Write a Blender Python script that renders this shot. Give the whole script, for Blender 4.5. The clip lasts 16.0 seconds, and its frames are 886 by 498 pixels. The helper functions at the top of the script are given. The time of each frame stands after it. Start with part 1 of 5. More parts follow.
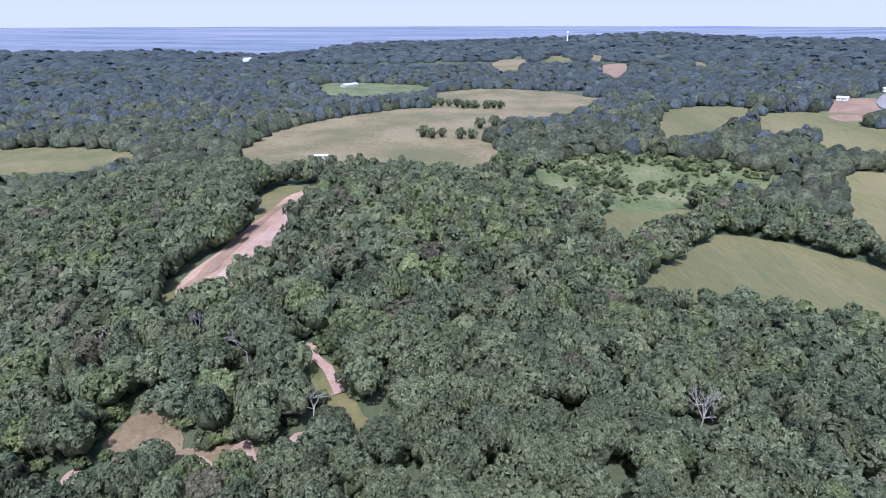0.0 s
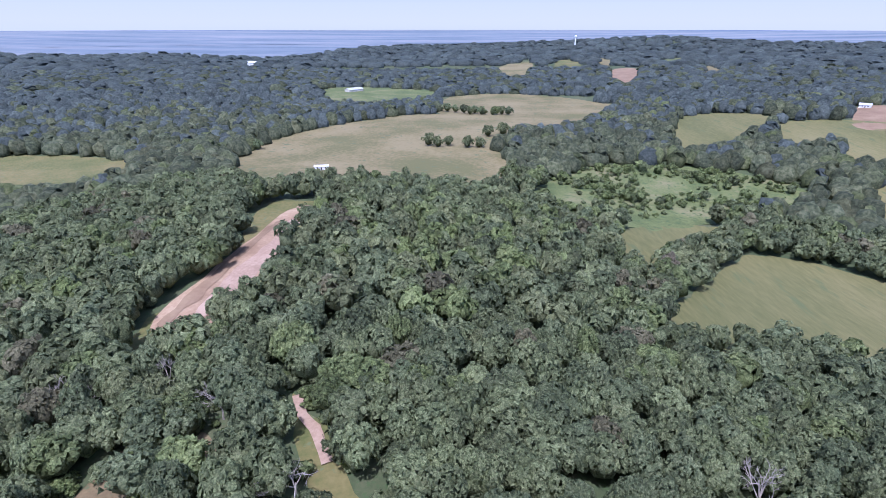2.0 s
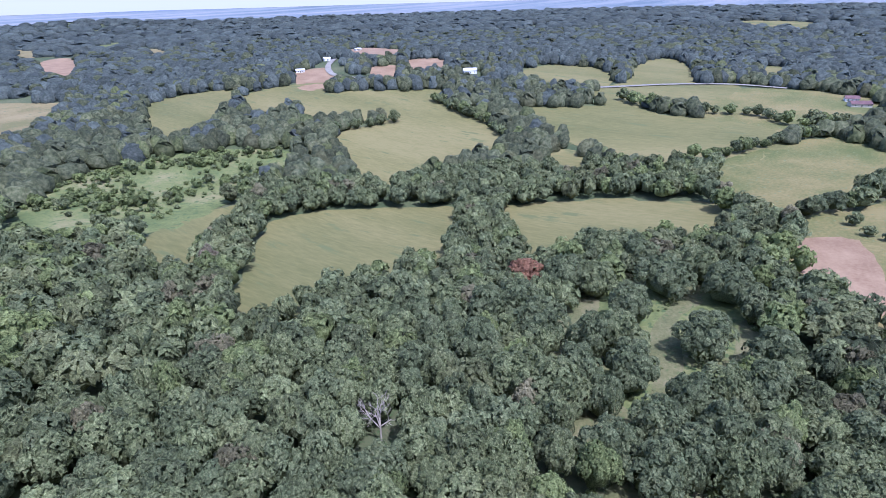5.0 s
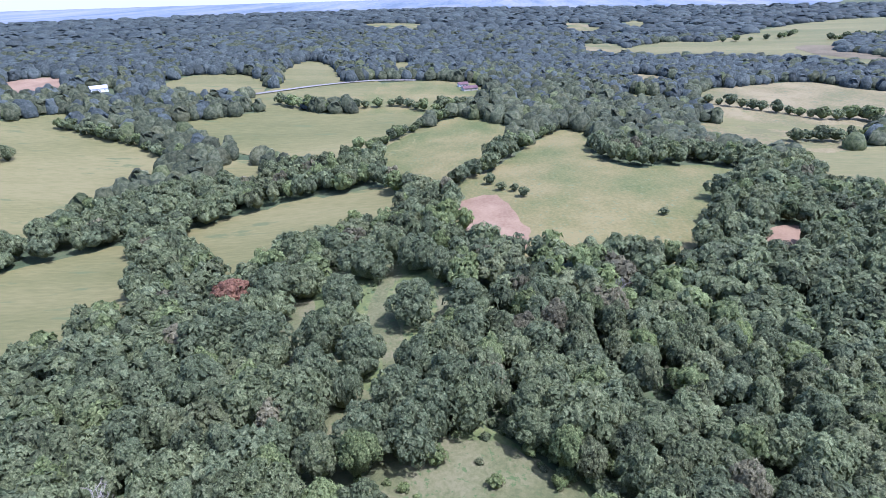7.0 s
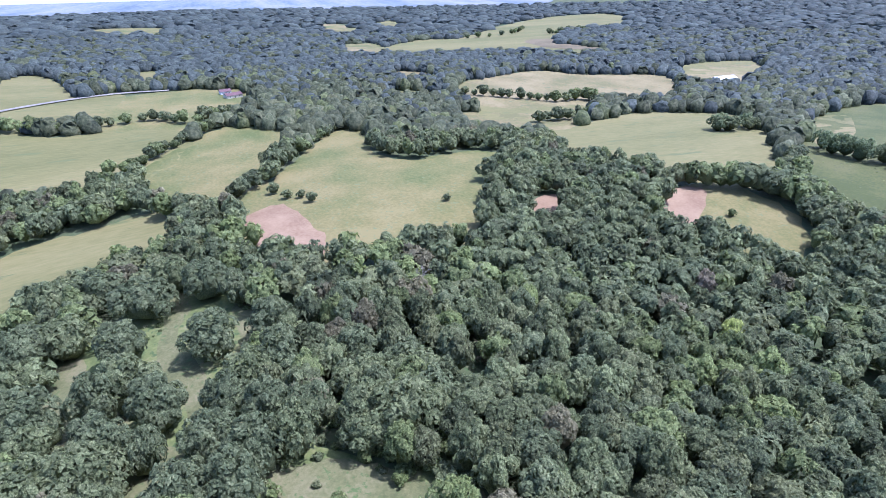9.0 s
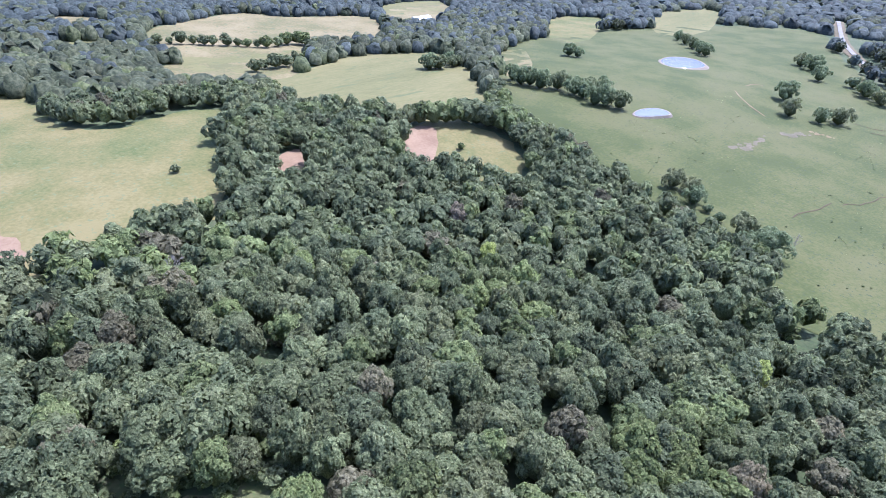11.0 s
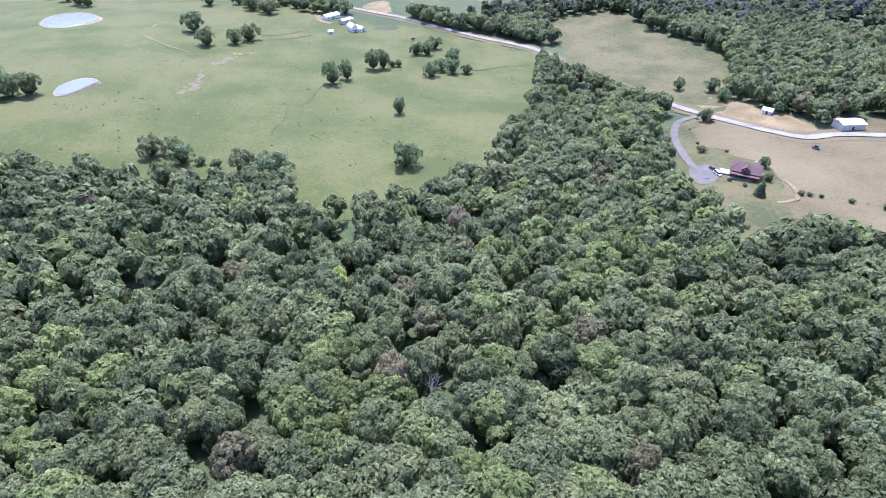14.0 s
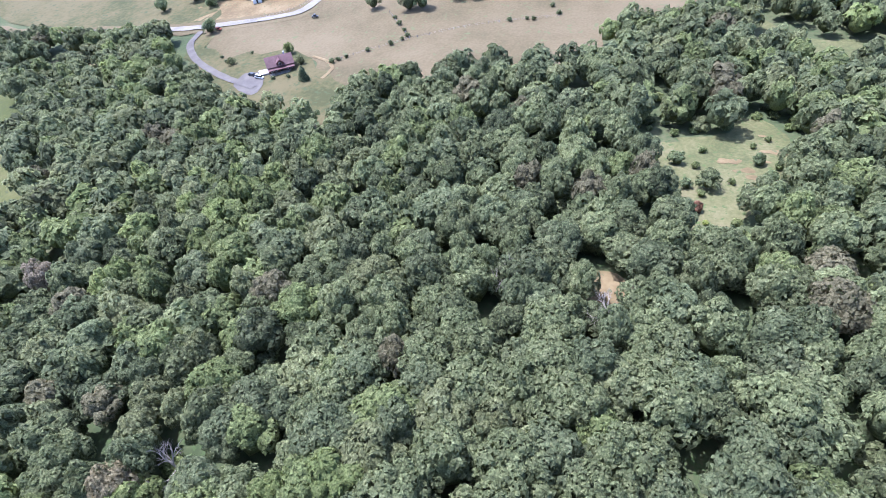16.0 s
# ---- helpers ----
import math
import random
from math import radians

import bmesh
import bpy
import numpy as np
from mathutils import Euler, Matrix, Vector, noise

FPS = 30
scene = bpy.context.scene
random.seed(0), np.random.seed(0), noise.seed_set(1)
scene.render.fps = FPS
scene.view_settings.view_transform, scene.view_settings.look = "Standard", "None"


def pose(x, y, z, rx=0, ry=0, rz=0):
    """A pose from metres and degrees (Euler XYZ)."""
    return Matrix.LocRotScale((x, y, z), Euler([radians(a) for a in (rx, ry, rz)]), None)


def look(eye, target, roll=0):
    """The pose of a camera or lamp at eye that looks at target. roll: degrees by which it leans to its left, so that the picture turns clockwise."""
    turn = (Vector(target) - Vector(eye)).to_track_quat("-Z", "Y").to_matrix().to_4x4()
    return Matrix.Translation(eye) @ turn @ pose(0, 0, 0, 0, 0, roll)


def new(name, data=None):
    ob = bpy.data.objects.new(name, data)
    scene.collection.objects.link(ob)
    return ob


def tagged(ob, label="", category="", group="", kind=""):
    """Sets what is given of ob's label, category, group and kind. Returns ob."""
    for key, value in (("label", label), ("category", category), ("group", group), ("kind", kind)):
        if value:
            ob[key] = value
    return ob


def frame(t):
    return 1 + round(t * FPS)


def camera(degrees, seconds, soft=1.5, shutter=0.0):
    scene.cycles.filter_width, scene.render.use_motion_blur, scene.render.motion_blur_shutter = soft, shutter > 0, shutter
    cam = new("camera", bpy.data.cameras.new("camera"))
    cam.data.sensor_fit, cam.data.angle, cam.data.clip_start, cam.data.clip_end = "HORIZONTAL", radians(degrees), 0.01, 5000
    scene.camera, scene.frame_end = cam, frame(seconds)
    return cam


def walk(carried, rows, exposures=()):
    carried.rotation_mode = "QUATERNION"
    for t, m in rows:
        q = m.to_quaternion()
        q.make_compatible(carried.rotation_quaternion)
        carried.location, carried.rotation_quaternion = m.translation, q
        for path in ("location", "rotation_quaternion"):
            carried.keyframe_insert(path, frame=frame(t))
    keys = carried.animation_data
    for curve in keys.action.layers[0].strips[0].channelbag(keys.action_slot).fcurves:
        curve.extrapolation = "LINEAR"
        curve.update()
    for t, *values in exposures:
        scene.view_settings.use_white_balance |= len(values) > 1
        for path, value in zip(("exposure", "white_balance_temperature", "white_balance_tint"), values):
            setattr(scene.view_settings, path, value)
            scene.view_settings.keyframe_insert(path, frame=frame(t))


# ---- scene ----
cam = camera(78.83, 16.0, soft=0.55)


def aim(x, y, z, turn, tilt, lean):
    """A camera pose: turn to the left from north, tilt up and lean, in degrees."""
    a, b = radians(turn), radians(tilt)
    way = Vector((-math.sin(a) * math.cos(b), math.cos(a) * math.cos(b), math.sin(b)))
    return look((x, y, z), Vector((x, y, z)) + way * 100, lean)


PATH = [
    (0, 0.00, 0.00, 97.97, 0.00, -22.80, -0.06),
    (0.5, -0.21, 7.11, 97.90, 0.24, -22.71, -0.04),
    (1, -0.40, 14.37, 98.06, 0.43, -22.61, 0.02),
    (1.5, -0.59, 20.46, 98.26, 0.51, -22.53, 0.02),
    (2, -0.43, 25.55, 98.53, 0.62, -22.50, -0.01),
    (2.5, -0.31, 29.74, 98.81, -1.41, -22.43, -0.11),
    (3, -0.34, 32.75, 99.14, -4.71, -22.36, -0.26),
    (3.5, -0.10, 34.81, 99.25, -9.49, -22.37, -0.54),
    (4, 0.18, 35.85, 99.17, -18.20, -24.33, -1.01),
    (4.5, 0.74, 36.51, 98.72, -28.87, -24.60, -1.51),
    (5, -1.20, 37.95, 98.27, -50.97, -24.95, -1.59),
    (5.2, -1.27, 38.39, 98.03, -56.51, -25.00, -1.61),
    (7.3, -2.72, 39.98, 97.93, -89.68, -25.36, -1.64),
    (7.5, -2.67, 40.07, 97.90, -92.46, -25.40, -1.68),
    (8, -2.22, 40.01, 97.52, -98.45, -25.42, -1.68),
    (8.5, -1.45, 39.88, 97.48, -103.91, -25.42, -1.67),
    (8.7, -1.03, 39.72, 97.42, -105.83, -25.38, -1.66),
    (10.8, 12.77, 45.84, 98.03, -137.27, -31.10, 2.20),
    (11, 13.50, 45.45, 98.21, -140.21, -31.10, 2.17),
    (11.5, 15.48, 44.14, 98.07, -149.28, -30.61, 2.06),
    (12, 17.13, 42.62, 98.21, -160.63, -30.39, 1.67),
    (12.5, 19.14, 40.64, 98.53, -170.21, -30.63, 1.12),
    (13, 20.86, 38.37, 98.82, -173.48, -32.22, 0.99),
    (13.5, 20.94, 35.41, 97.97, -181.43, -33.89, 0.29),
    (14, 21.88, 32.98, 98.11, -195.89, -36.01, -0.77),
    (14.5, 22.40, 30.54, 98.69, -209.91, -38.39, -1.97),
    (15, 22.29, 27.81, 98.97, -222.81, -40.92, -3.08),
    (15.5, 21.72, 25.32, 99.54, -234.10, -43.62, -4.09),
    (16, 20.63, 23.10, 99.85, -245.33, -46.39, -5.19),
]
walk(cam, [(t, aim(*row)) for t, *row in PATH], [(0, 0.87, 5060, 26), (3.5, 0.83, 5060, 26), (5, 1.04, 5030, 25), (8.5, 1.34, 5000, 24), (11, 1.52, 5080, 23), (16, 1.7, 5280, 21)])

# ---- light ----
SUN_HEIGHT, SUN_AZIMUTH = 64.0, 192.0   # degrees above the horizon; clockwise from north (+y)
world = bpy.data.worlds.new("world")
scene.world = world
world.use_nodes = True
sky = world.node_tree.nodes.new("ShaderNodeTexSky")
sky.sky_type, sky.sun_disc = "NISHITA", False
sky.sun_elevation, sky.sun_rotation = radians(SUN_HEIGHT), radians(SUN_AZIMUTH)
sky.dust_density = 2.0
back = world.node_tree.nodes["Background"]
world.node_tree.links.new(sky.outputs[0], back.inputs[0])
back.inputs[1].default_value = 0.15
sun = new("sun", bpy.data.lights.new("sun", "SUN"))
sun.data.energy, sun.data.angle, sun.data.color = 3.5, radians(0.5), (1.0, 0.96, 0.9)
a, b = radians(SUN_AZIMUTH), radians(SUN_HEIGHT)
sun_way = Vector((math.sin(a) * math.cos(b), math.cos(a) * math.cos(b), math.sin(b)))
sun.matrix_world = look(sun_way * 500, (0, 0, 0))

# ---- materials ----
def material(name, colours, scale=1.0, fine=6.0, rough=0.85, bump=0.0, island=0.0, metal=0.0, spec=0.3, stretch=None, vary=0.0, detail=6.0, leafy=0.0, spread=0.22, speck=None):
    """A surface of several colours mixed by coarse and fine noise, in metres of the world."""
    mat = bpy.data.materials.new(name)
    mat.use_nodes = True
    nt = mat.node_tree
    bsdf = nt.nodes["Principled BSDF"]
    bsdf.inputs["Roughness"].default_value, bsdf.inputs["Metallic"].default_value = rough, metal
    bsdf.inputs["Specular IOR Level"].default_value = spec
    where = nt.nodes.new("ShaderNodeNewGeometry")
    place = where.outputs["Position"]
    if stretch:
        mapping = nt.nodes.new("ShaderNodeMapping")
        mapping.inputs["Rotation"].default_value = (0, 0, radians(stretch[0]))
        mapping.inputs["Scale"].default_value = stretch[1:]
        nt.links.new(place, mapping.inputs[0])
        place = mapping.outputs[0]

    def noise_of(size):
        n = nt.nodes.new("ShaderNodeTexNoise")
        n.inputs["Scale"].default_value, n.inputs["Detail"].default_value = size, detail
        n.inputs["Roughness"].default_value = 0.6
        nt.links.new(place, n.inputs["Vector"])
        return n.outputs["Fac"]

    coarse, small = noise_of(scale), noise_of(fine)
    mix = nt.nodes.new("ShaderNodeMath")
    mix.operation = "MULTIPLY_ADD"
    mix.inputs[1].default_value, mix.inputs[2].default_value = 0.3 if leafy else 0.65, 0.0
    nt.links.new(coarse, mix.inputs[0])
    add = nt.nodes.new("ShaderNodeMath")
    add.operation = "MULTIPLY_ADD"
    add.inputs[1].default_value = 0.7 if leafy else 0.35
    nt.links.new(small, add.inputs[0])
    nt.links.new(mix.outputs[0], add.inputs[2])
    ramp = nt.nodes.new("ShaderNodeValToRGB")
    els = ramp.color_ramp.elements
    n = len(colours)
    for k, c in enumerate(colours):
        at = 0.5 - spread / 2 + spread * k / max(1, n - 1)
        e = els[k] if k < 2 else els.new(at)
        e.position, e.color = at, (*c, 1)
    nt.links.new(add.outputs[0], ramp.inputs[0])
    colour = ramp.outputs[0]
    if speck:   # (size, share, colour): weeds, stones or droppings strewn over it
        cut = nt.nodes.new("ShaderNodeMapRange")
        cut.inputs["From Min"].default_value, cut.inputs["From Max"].default_value = speck[1], speck[1] + 0.06
        nt.links.new(noise_of(speck[0]), cut.inputs[0])
        over = nt.nodes.new("ShaderNodeMix")
        over.data_type = "RGBA"
        over.inputs[7].default_value = (*speck[2], 1)
        nt.links.new(cut.outputs[0], over.inputs[0])
        nt.links.new(colour, over.inputs[6])
        colour = over.outputs[2]
    if island or vary:
        hsv = nt.nodes.new("ShaderNodeHueSaturation")
        span = nt.nodes.new("ShaderNodeMapRange")
        amount = island or vary
        span.inputs["To Min"].default_value, span.inputs["To Max"].default_value = 1 - amount, 1 + amount
        if island:
            nt.links.new(where.outputs["Random Per Island"], span.inputs[0])
        else:
            info = nt.nodes.new("ShaderNodeObjectInfo")
            nt.links.new(info.outputs["Random"], span.inputs[0])
        if leafy:   # each tree of a wood has its own tone
            tone = nt.nodes.new("ShaderNodeAttribute")
            tone.attribute_name = "tone"
            whole = nt.nodes.new("ShaderNodeMath")
            whole.operation = "ADD"
            nt.links.new(span.outputs[0], whole.inputs[0])
            nt.links.new(tone.outputs["Fac"], whole.inputs[1])
            nt.links.new(whole.outputs[0], hsv.inputs["Value"])
        else:
            nt.links.new(span.outputs[0], hsv.inputs["Value"])
        nt.links.new(colour, hsv.inputs["Color"])
        colour = hsv.outputs[0]
    nt.links.new(colour, bsdf.inputs["Base Color"])
    if bump:
        b = nt.nodes.new("ShaderNodeBump")
        b.inputs["Strength"].default_value, b.inputs["Distance"].default_value = 0.8, bump
        nt.links.new(small, b.inputs["Height"])
        nt.links.new(b.outputs[0], bsdf.inputs["Normal"])
    if leafy:
        thin = nt.nodes.new("ShaderNodeBsdfTranslucent")
        mixed = nt.nodes.new("ShaderNodeMixShader")
        mixed.inputs[0].default_value = leafy
        nt.links.new(colour, thin.inputs[0])
        nt.links.new(bsdf.outputs[0], mixed.inputs[1])
        nt.links.new(thin.outputs[0], mixed.inputs[2])
        nt.links.new(mixed.outputs[0], nt.nodes["Material Output"].inputs[0])
    return mat


# Fine noise paints dark gaps between leaf clusters into the leaf colour.
LEAF_LOOK = dict(scale=0.11, fine=2.2, rough=0.6, bump=0.45, island=0.38, spec=0.15, leafy=0.5, detail=9.0, spread=0.22)
LEAF = [
    material("oak_leaves", [(0.072, 0.086, 0.040), (0.150, 0.172, 0.078), (0.256, 0.269, 0.136)], **LEAF_LOOK),
    material("dark_oak_leaves", [(0.060, 0.074, 0.038), (0.126, 0.148, 0.072), (0.219, 0.233, 0.121)], **LEAF_LOOK),
    material("hickory_leaves", [(0.077, 0.099, 0.038), (0.161, 0.190, 0.072), (0.260, 0.285, 0.121)], **LEAF_LOOK),
    material("olive_leaves", [(0.085, 0.095, 0.042), (0.167, 0.178, 0.082), (0.256, 0.272, 0.138)], **LEAF_LOOK),
    material("bright_leaves", [(0.091, 0.115, 0.038), (0.168, 0.202, 0.071), (0.269, 0.288, 0.117)], **LEAF_LOOK),
    material("russet_oak_leaves", [(0.088, 0.085, 0.045), (0.165, 0.150, 0.084), (0.235, 0.212, 0.130)], **LEAF_LOOK),
]
# Leaf colour lightened to stand for sunlight missing on the lone trees.
LIGHTENED_LEAF = material("lightened_leaves", [(0.091, 0.115, 0.052), (0.158, 0.194, 0.092), (0.243, 0.287, 0.147)], **LEAF_LOOK)
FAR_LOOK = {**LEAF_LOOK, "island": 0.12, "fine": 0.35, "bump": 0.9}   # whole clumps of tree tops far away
# Base colours darkened for the leaf shade that plain lumps lack.
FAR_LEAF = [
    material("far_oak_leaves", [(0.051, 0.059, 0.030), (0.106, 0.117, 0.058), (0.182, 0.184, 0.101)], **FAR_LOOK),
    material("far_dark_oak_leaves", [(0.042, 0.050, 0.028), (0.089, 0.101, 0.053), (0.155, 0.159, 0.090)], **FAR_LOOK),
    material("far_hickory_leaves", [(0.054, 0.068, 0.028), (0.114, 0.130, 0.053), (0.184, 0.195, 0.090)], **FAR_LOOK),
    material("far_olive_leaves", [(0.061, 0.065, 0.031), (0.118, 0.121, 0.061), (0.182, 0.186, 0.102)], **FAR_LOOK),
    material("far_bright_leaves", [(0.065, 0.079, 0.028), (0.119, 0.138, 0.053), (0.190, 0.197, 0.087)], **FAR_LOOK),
    # Blue-green base colour that stands for distance haze over the woods.
    material("far_hazed_leaves", [(0.052, 0.065, 0.055), (0.087, 0.102, 0.090), (0.130, 0.148, 0.130)], **FAR_LOOK),
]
YELLOW_LEAF = material("yellow_leaves", [(0.22, 0.26, 0.06), (0.32, 0.36, 0.10), (0.42, 0.45, 0.16)], **LEAF_LOOK)
BROWN_LEAF = material("brown_leaves", [(0.15, 0.135, 0.075), (0.235, 0.20, 0.115), (0.31, 0.265, 0.165)], **LEAF_LOOK)
RED_LEAF = material("red_leaves", [(0.180, 0.095, 0.058), (0.260, 0.137, 0.082), (0.320, 0.190, 0.115)], **LEAF_LOOK)
GREY_LEAF = material("grey_leaves", [(0.139, 0.122, 0.079), (0.219, 0.186, 0.127), (0.312, 0.260, 0.182)], **LEAF_LOOK)
BARK = material("bark", [(0.06, 0.05, 0.04), (0.10, 0.085, 0.07), (0.15, 0.13, 0.11)], 1.5, 9, 0.9, 0.03)
DEAD_WOOD = material("dead_wood", [(0.232, 0.200, 0.170), (0.310, 0.271, 0.227), (0.403, 0.356, 0.304)], 1.0, 8, 0.9, 0.03)
FLOOR = material("forest_floor", [(0.036, 0.050, 0.020), (0.060, 0.072, 0.030), (0.085, 0.086, 0.042)], 0.02, 0.5, 0.95, 0.25, speck=(0.6, 0.55, (0.05, 0.075, 0.026)))
MEADOW = material("dry_meadow", [(0.070, 0.081, 0.021), (0.099, 0.098, 0.030), (0.133, 0.112, 0.039), (0.158, 0.130, 0.051)], 0.022, 0.5, 0.95, 0.15, speck=(0.35, 0.60, (0.11, 0.12, 0.055)))
HAY = material("cut_hay", [(0.076, 0.061, 0.029), (0.098, 0.076, 0.038), (0.117, 0.090, 0.048), (0.131, 0.102, 0.057)], 0.02, 0.7, 0.95, 0.12, speck=(0.25, 0.60, (0.095, 0.10, 0.045)))
TAN_MEADOW = material("tan_meadow", [(0.103, 0.095, 0.034), (0.137, 0.112, 0.046), (0.165, 0.131, 0.058), (0.186, 0.148, 0.071)], 0.012, 0.3, 0.95, 0.15, spread=0.16, speck=(0.12, 0.60, (0.09, 0.098, 0.045)))
DRY_GRASS = material("dry_grass", [(0.046, 0.048, 0.016), (0.065, 0.061, 0.022), (0.083, 0.071, 0.029), (0.096, 0.080, 0.036)], 0.03, 0.4, 0.95, 0.15, spread=0.16, speck=(0.3, 0.58, (0.05, 0.06, 0.024)))
CROP_SOY = material("bean_field", [(0.085, 0.085, 0.026), (0.109, 0.101, 0.034), (0.132, 0.116, 0.042), (0.154, 0.132, 0.053)], 0.012, 0.45, 0.95, 0.15, stretch=(25, 1, 0.22, 1), spread=0.24, speck=(0.12, 0.60, (0.085, 0.095, 0.035)))
CORN = material("corn_field", [(0.031, 0.043, 0.013), (0.045, 0.057, 0.019), (0.065, 0.070, 0.026)], 0.014, 0.35, 0.9, 0.4, stretch=(30, 1, 0.2, 1))
PASTURE = material("grazed_pasture", [(0.048, 0.057, 0.013), (0.061, 0.068, 0.017), (0.075, 0.077, 0.022), (0.086, 0.083, 0.028)], 0.02, 0.6, 0.95, 0.15, spread=0.15, speck=(0.55, 0.585, (0.046, 0.054, 0.024)))
GLADE = material("glade_grass", [(0.067, 0.072, 0.027), (0.100, 0.099, 0.040), (0.138, 0.123, 0.061)], 0.05, 0.8, 0.95, 0.25, speck=(0.5, 0.58, (0.065, 0.09, 0.028)))
SCRUB = material("scrub_grass", [(0.067, 0.084, 0.025), (0.106, 0.119, 0.038), (0.161, 0.144, 0.067)], 0.03, 0.6, 0.95, 0.25, speck=(0.3, 0.56, (0.055, 0.08, 0.026)))
PINK_DIRT = material("pink_dirt", [(0.163, 0.102, 0.059), (0.200, 0.130, 0.077), (0.231, 0.156, 0.094)], 0.05, 0.6, 0.95, 0.1)
BEIGE_DIRT = material("beige_dirt", [(0.213, 0.134, 0.080), (0.276, 0.181, 0.110), (0.339, 0.240, 0.151)], 0.05, 0.6, 0.95, 0.1)
PALE_DIRT = material("pale_dirt", [(0.224, 0.146, 0.098), (0.286, 0.192, 0.132), (0.347, 0.244, 0.176)], 0.07, 0.8, 0.95, 0.08)
TAN_DIRT = material("tan_dirt", [(0.109, 0.077, 0.037), (0.149, 0.108, 0.054), (0.189, 0.143, 0.077)], 0.06, 0.7, 0.95, 0.1, speck=(0.5, 0.60, (0.085, 0.095, 0.045)))
GRAVEL = material("white_gravel", [(0.149, 0.136, 0.115), (0.188, 0.171, 0.150), (0.219, 0.203, 0.179)], 0.1, 2.5, 0.95, 0.04)
ASPHALT = material("asphalt_drive", [(0.077, 0.069, 0.063), (0.098, 0.087, 0.080), (0.118, 0.106, 0.094)], 0.15, 3.0, 0.9, 0.02)
# The blue-grey base colour carries the distance haze over the plain.
HAZED_PLAIN = material("river_plain", [(0.10, 0.125, 0.15), (0.135, 0.158, 0.182), (0.165, 0.18, 0.197), (0.20, 0.205, 0.215)], 0.003, 0.03, 1.0, 0, stretch=(8, 0.25, 1.8, 1), spec=0.0)
WATER = material("pond_water", [(0.10, 0.092, 0.094), (0.125, 0.115, 0.115)], 0.05, 0.6, 0.1, 0.0, spec=0.3)
WORN = material("worn_turf", [(0.088, 0.082, 0.040), (0.112, 0.092, 0.056), (0.140, 0.110, 0.072)], 0.12, 0.8, 0.95, 0.05)
GULLY = material("eroded_soil", [(0.049, 0.037, 0.017), (0.082, 0.058, 0.028)], 0.3, 2.0, 0.95, 0.05)
MUD = material("muddy_bank", [(0.144, 0.114, 0.084), (0.204, 0.168, 0.126)], 0.3, 2.0, 0.9, 0.03)

# ---- the lie of the land: x, y, spread, height of each rise ----
HILLS = [
    (-80, 190, 110, 12.8),
    (10, 60, 100, 13.8),
    (-80, 330, 120, 18.1),
    (60, 180, 120, 7.2),
    (-110, 30, 100, 2.2),
    (40, -80, 100, 6.4),
    (270, 0, 130, 14.8),
    (230, -180, 110, 7.2),
    (250, 300, 170, -15.0),
    (200, 130, 90, -1.1),
    (-220, -160, 160, 6.3),
    (-120, -380, 220, -21.1),
    (-280, 300, 180, 1.2),
    (640, 720, 240, 34.5),
    (0, 600, 220, 16.8),
    (720, 60, 240, 15.7),
    (180, -420, 160, 15.5),
    (150, -130, 80, -13.3),
]
FAR_HILLS = [
    (560, 2750, 330, 13),
    (900, 2900, 260, 14),
    (1080, 2850, 200, 12),
    (1500, 2750, 420, 12),
    (2300, 2300, 520, 8),
    (250, 1900, 300, 14),
    (2600, 1500, 600, 12),
    (1500, 1400, 350, 22),
    (1100, 500, 300, 22),
    (1900, 600, 450, 24),
    (3000, 300, 600, 14),
    (-500, 1100, 260, 14),
    (-900, 1500, 350, 8),
    (900, 1500, 260, 14),
    (400, 1250, 220, 10),
    (-700, 700, 260, 16),
]


def ground(x, y):
    """Height of the land; the far land is raised to meet the horizon in the camera's view."""
    x, y = np.asarray(x, float), np.asarray(y, float)
    z = -32 + 0 * x
    for a, b, s, h in HILLS + FAR_HILLS:
        z = z + h * np.exp(-((x - a) ** 2 + (y - b) ** 2) / (2 * s * s))
    r = np.hypot(x, y)
    return z + 100 * np.clip((r - 900) / 4000, 0, 1.2) ** 1.5


def grid_mesh(name, verts, faces, mats, slots=None, smooth=False, normals=None, tone=None):
    """One mesh out of arrays: verts (n, 3), faces (m, 3 or 4)."""
    verts, faces = np.asarray(verts, np.float32), np.asarray(faces, np.int32)
    me = bpy.data.meshes.new(name)
    m, k = faces.shape
    me.vertices.add(len(verts))
    me.vertices.foreach_set("co", verts.ravel())
    me.loops.add(m * k)
    me.loops.foreach_set("vertex_index", faces.ravel())
    me.polygons.add(m)
    me.polygons.foreach_set("loop_start", np.arange(m, dtype=np.int32) * k)
    if slots is not None:
        me.polygons.foreach_set("material_index", np.asarray(slots, np.int32))
    me.polygons.foreach_set("use_smooth", np.full(m, smooth))
    for mat in mats:
        me.materials.append(mat)
    me.update(calc_edges=True)
    me.validate()
    if tone is not None:
        me.attributes.new("tone", "FLOAT", "POINT").data.foreach_set("value", np.asarray(tone, np.float32))
    if normals is not None:
        me.attributes.new("custom_normal", "FLOAT_VECTOR", "POINT").data.foreach_set("vector", np.asarray(normals, np.float32).ravel())
    return me


def part(name, bm, mat, parent=None, label=""):
    """Links a bmesh as one mesh object under its thing."""
    me = bpy.data.meshes.new(name)
    bm.to_mesh(me)
    bm.free()
    for m in mat if isinstance(mat, (list, tuple)) else [mat]:
        me.materials.append(m)
    ob = new(name, me)
    ob.parent = parent
    return tagged(ob, label)


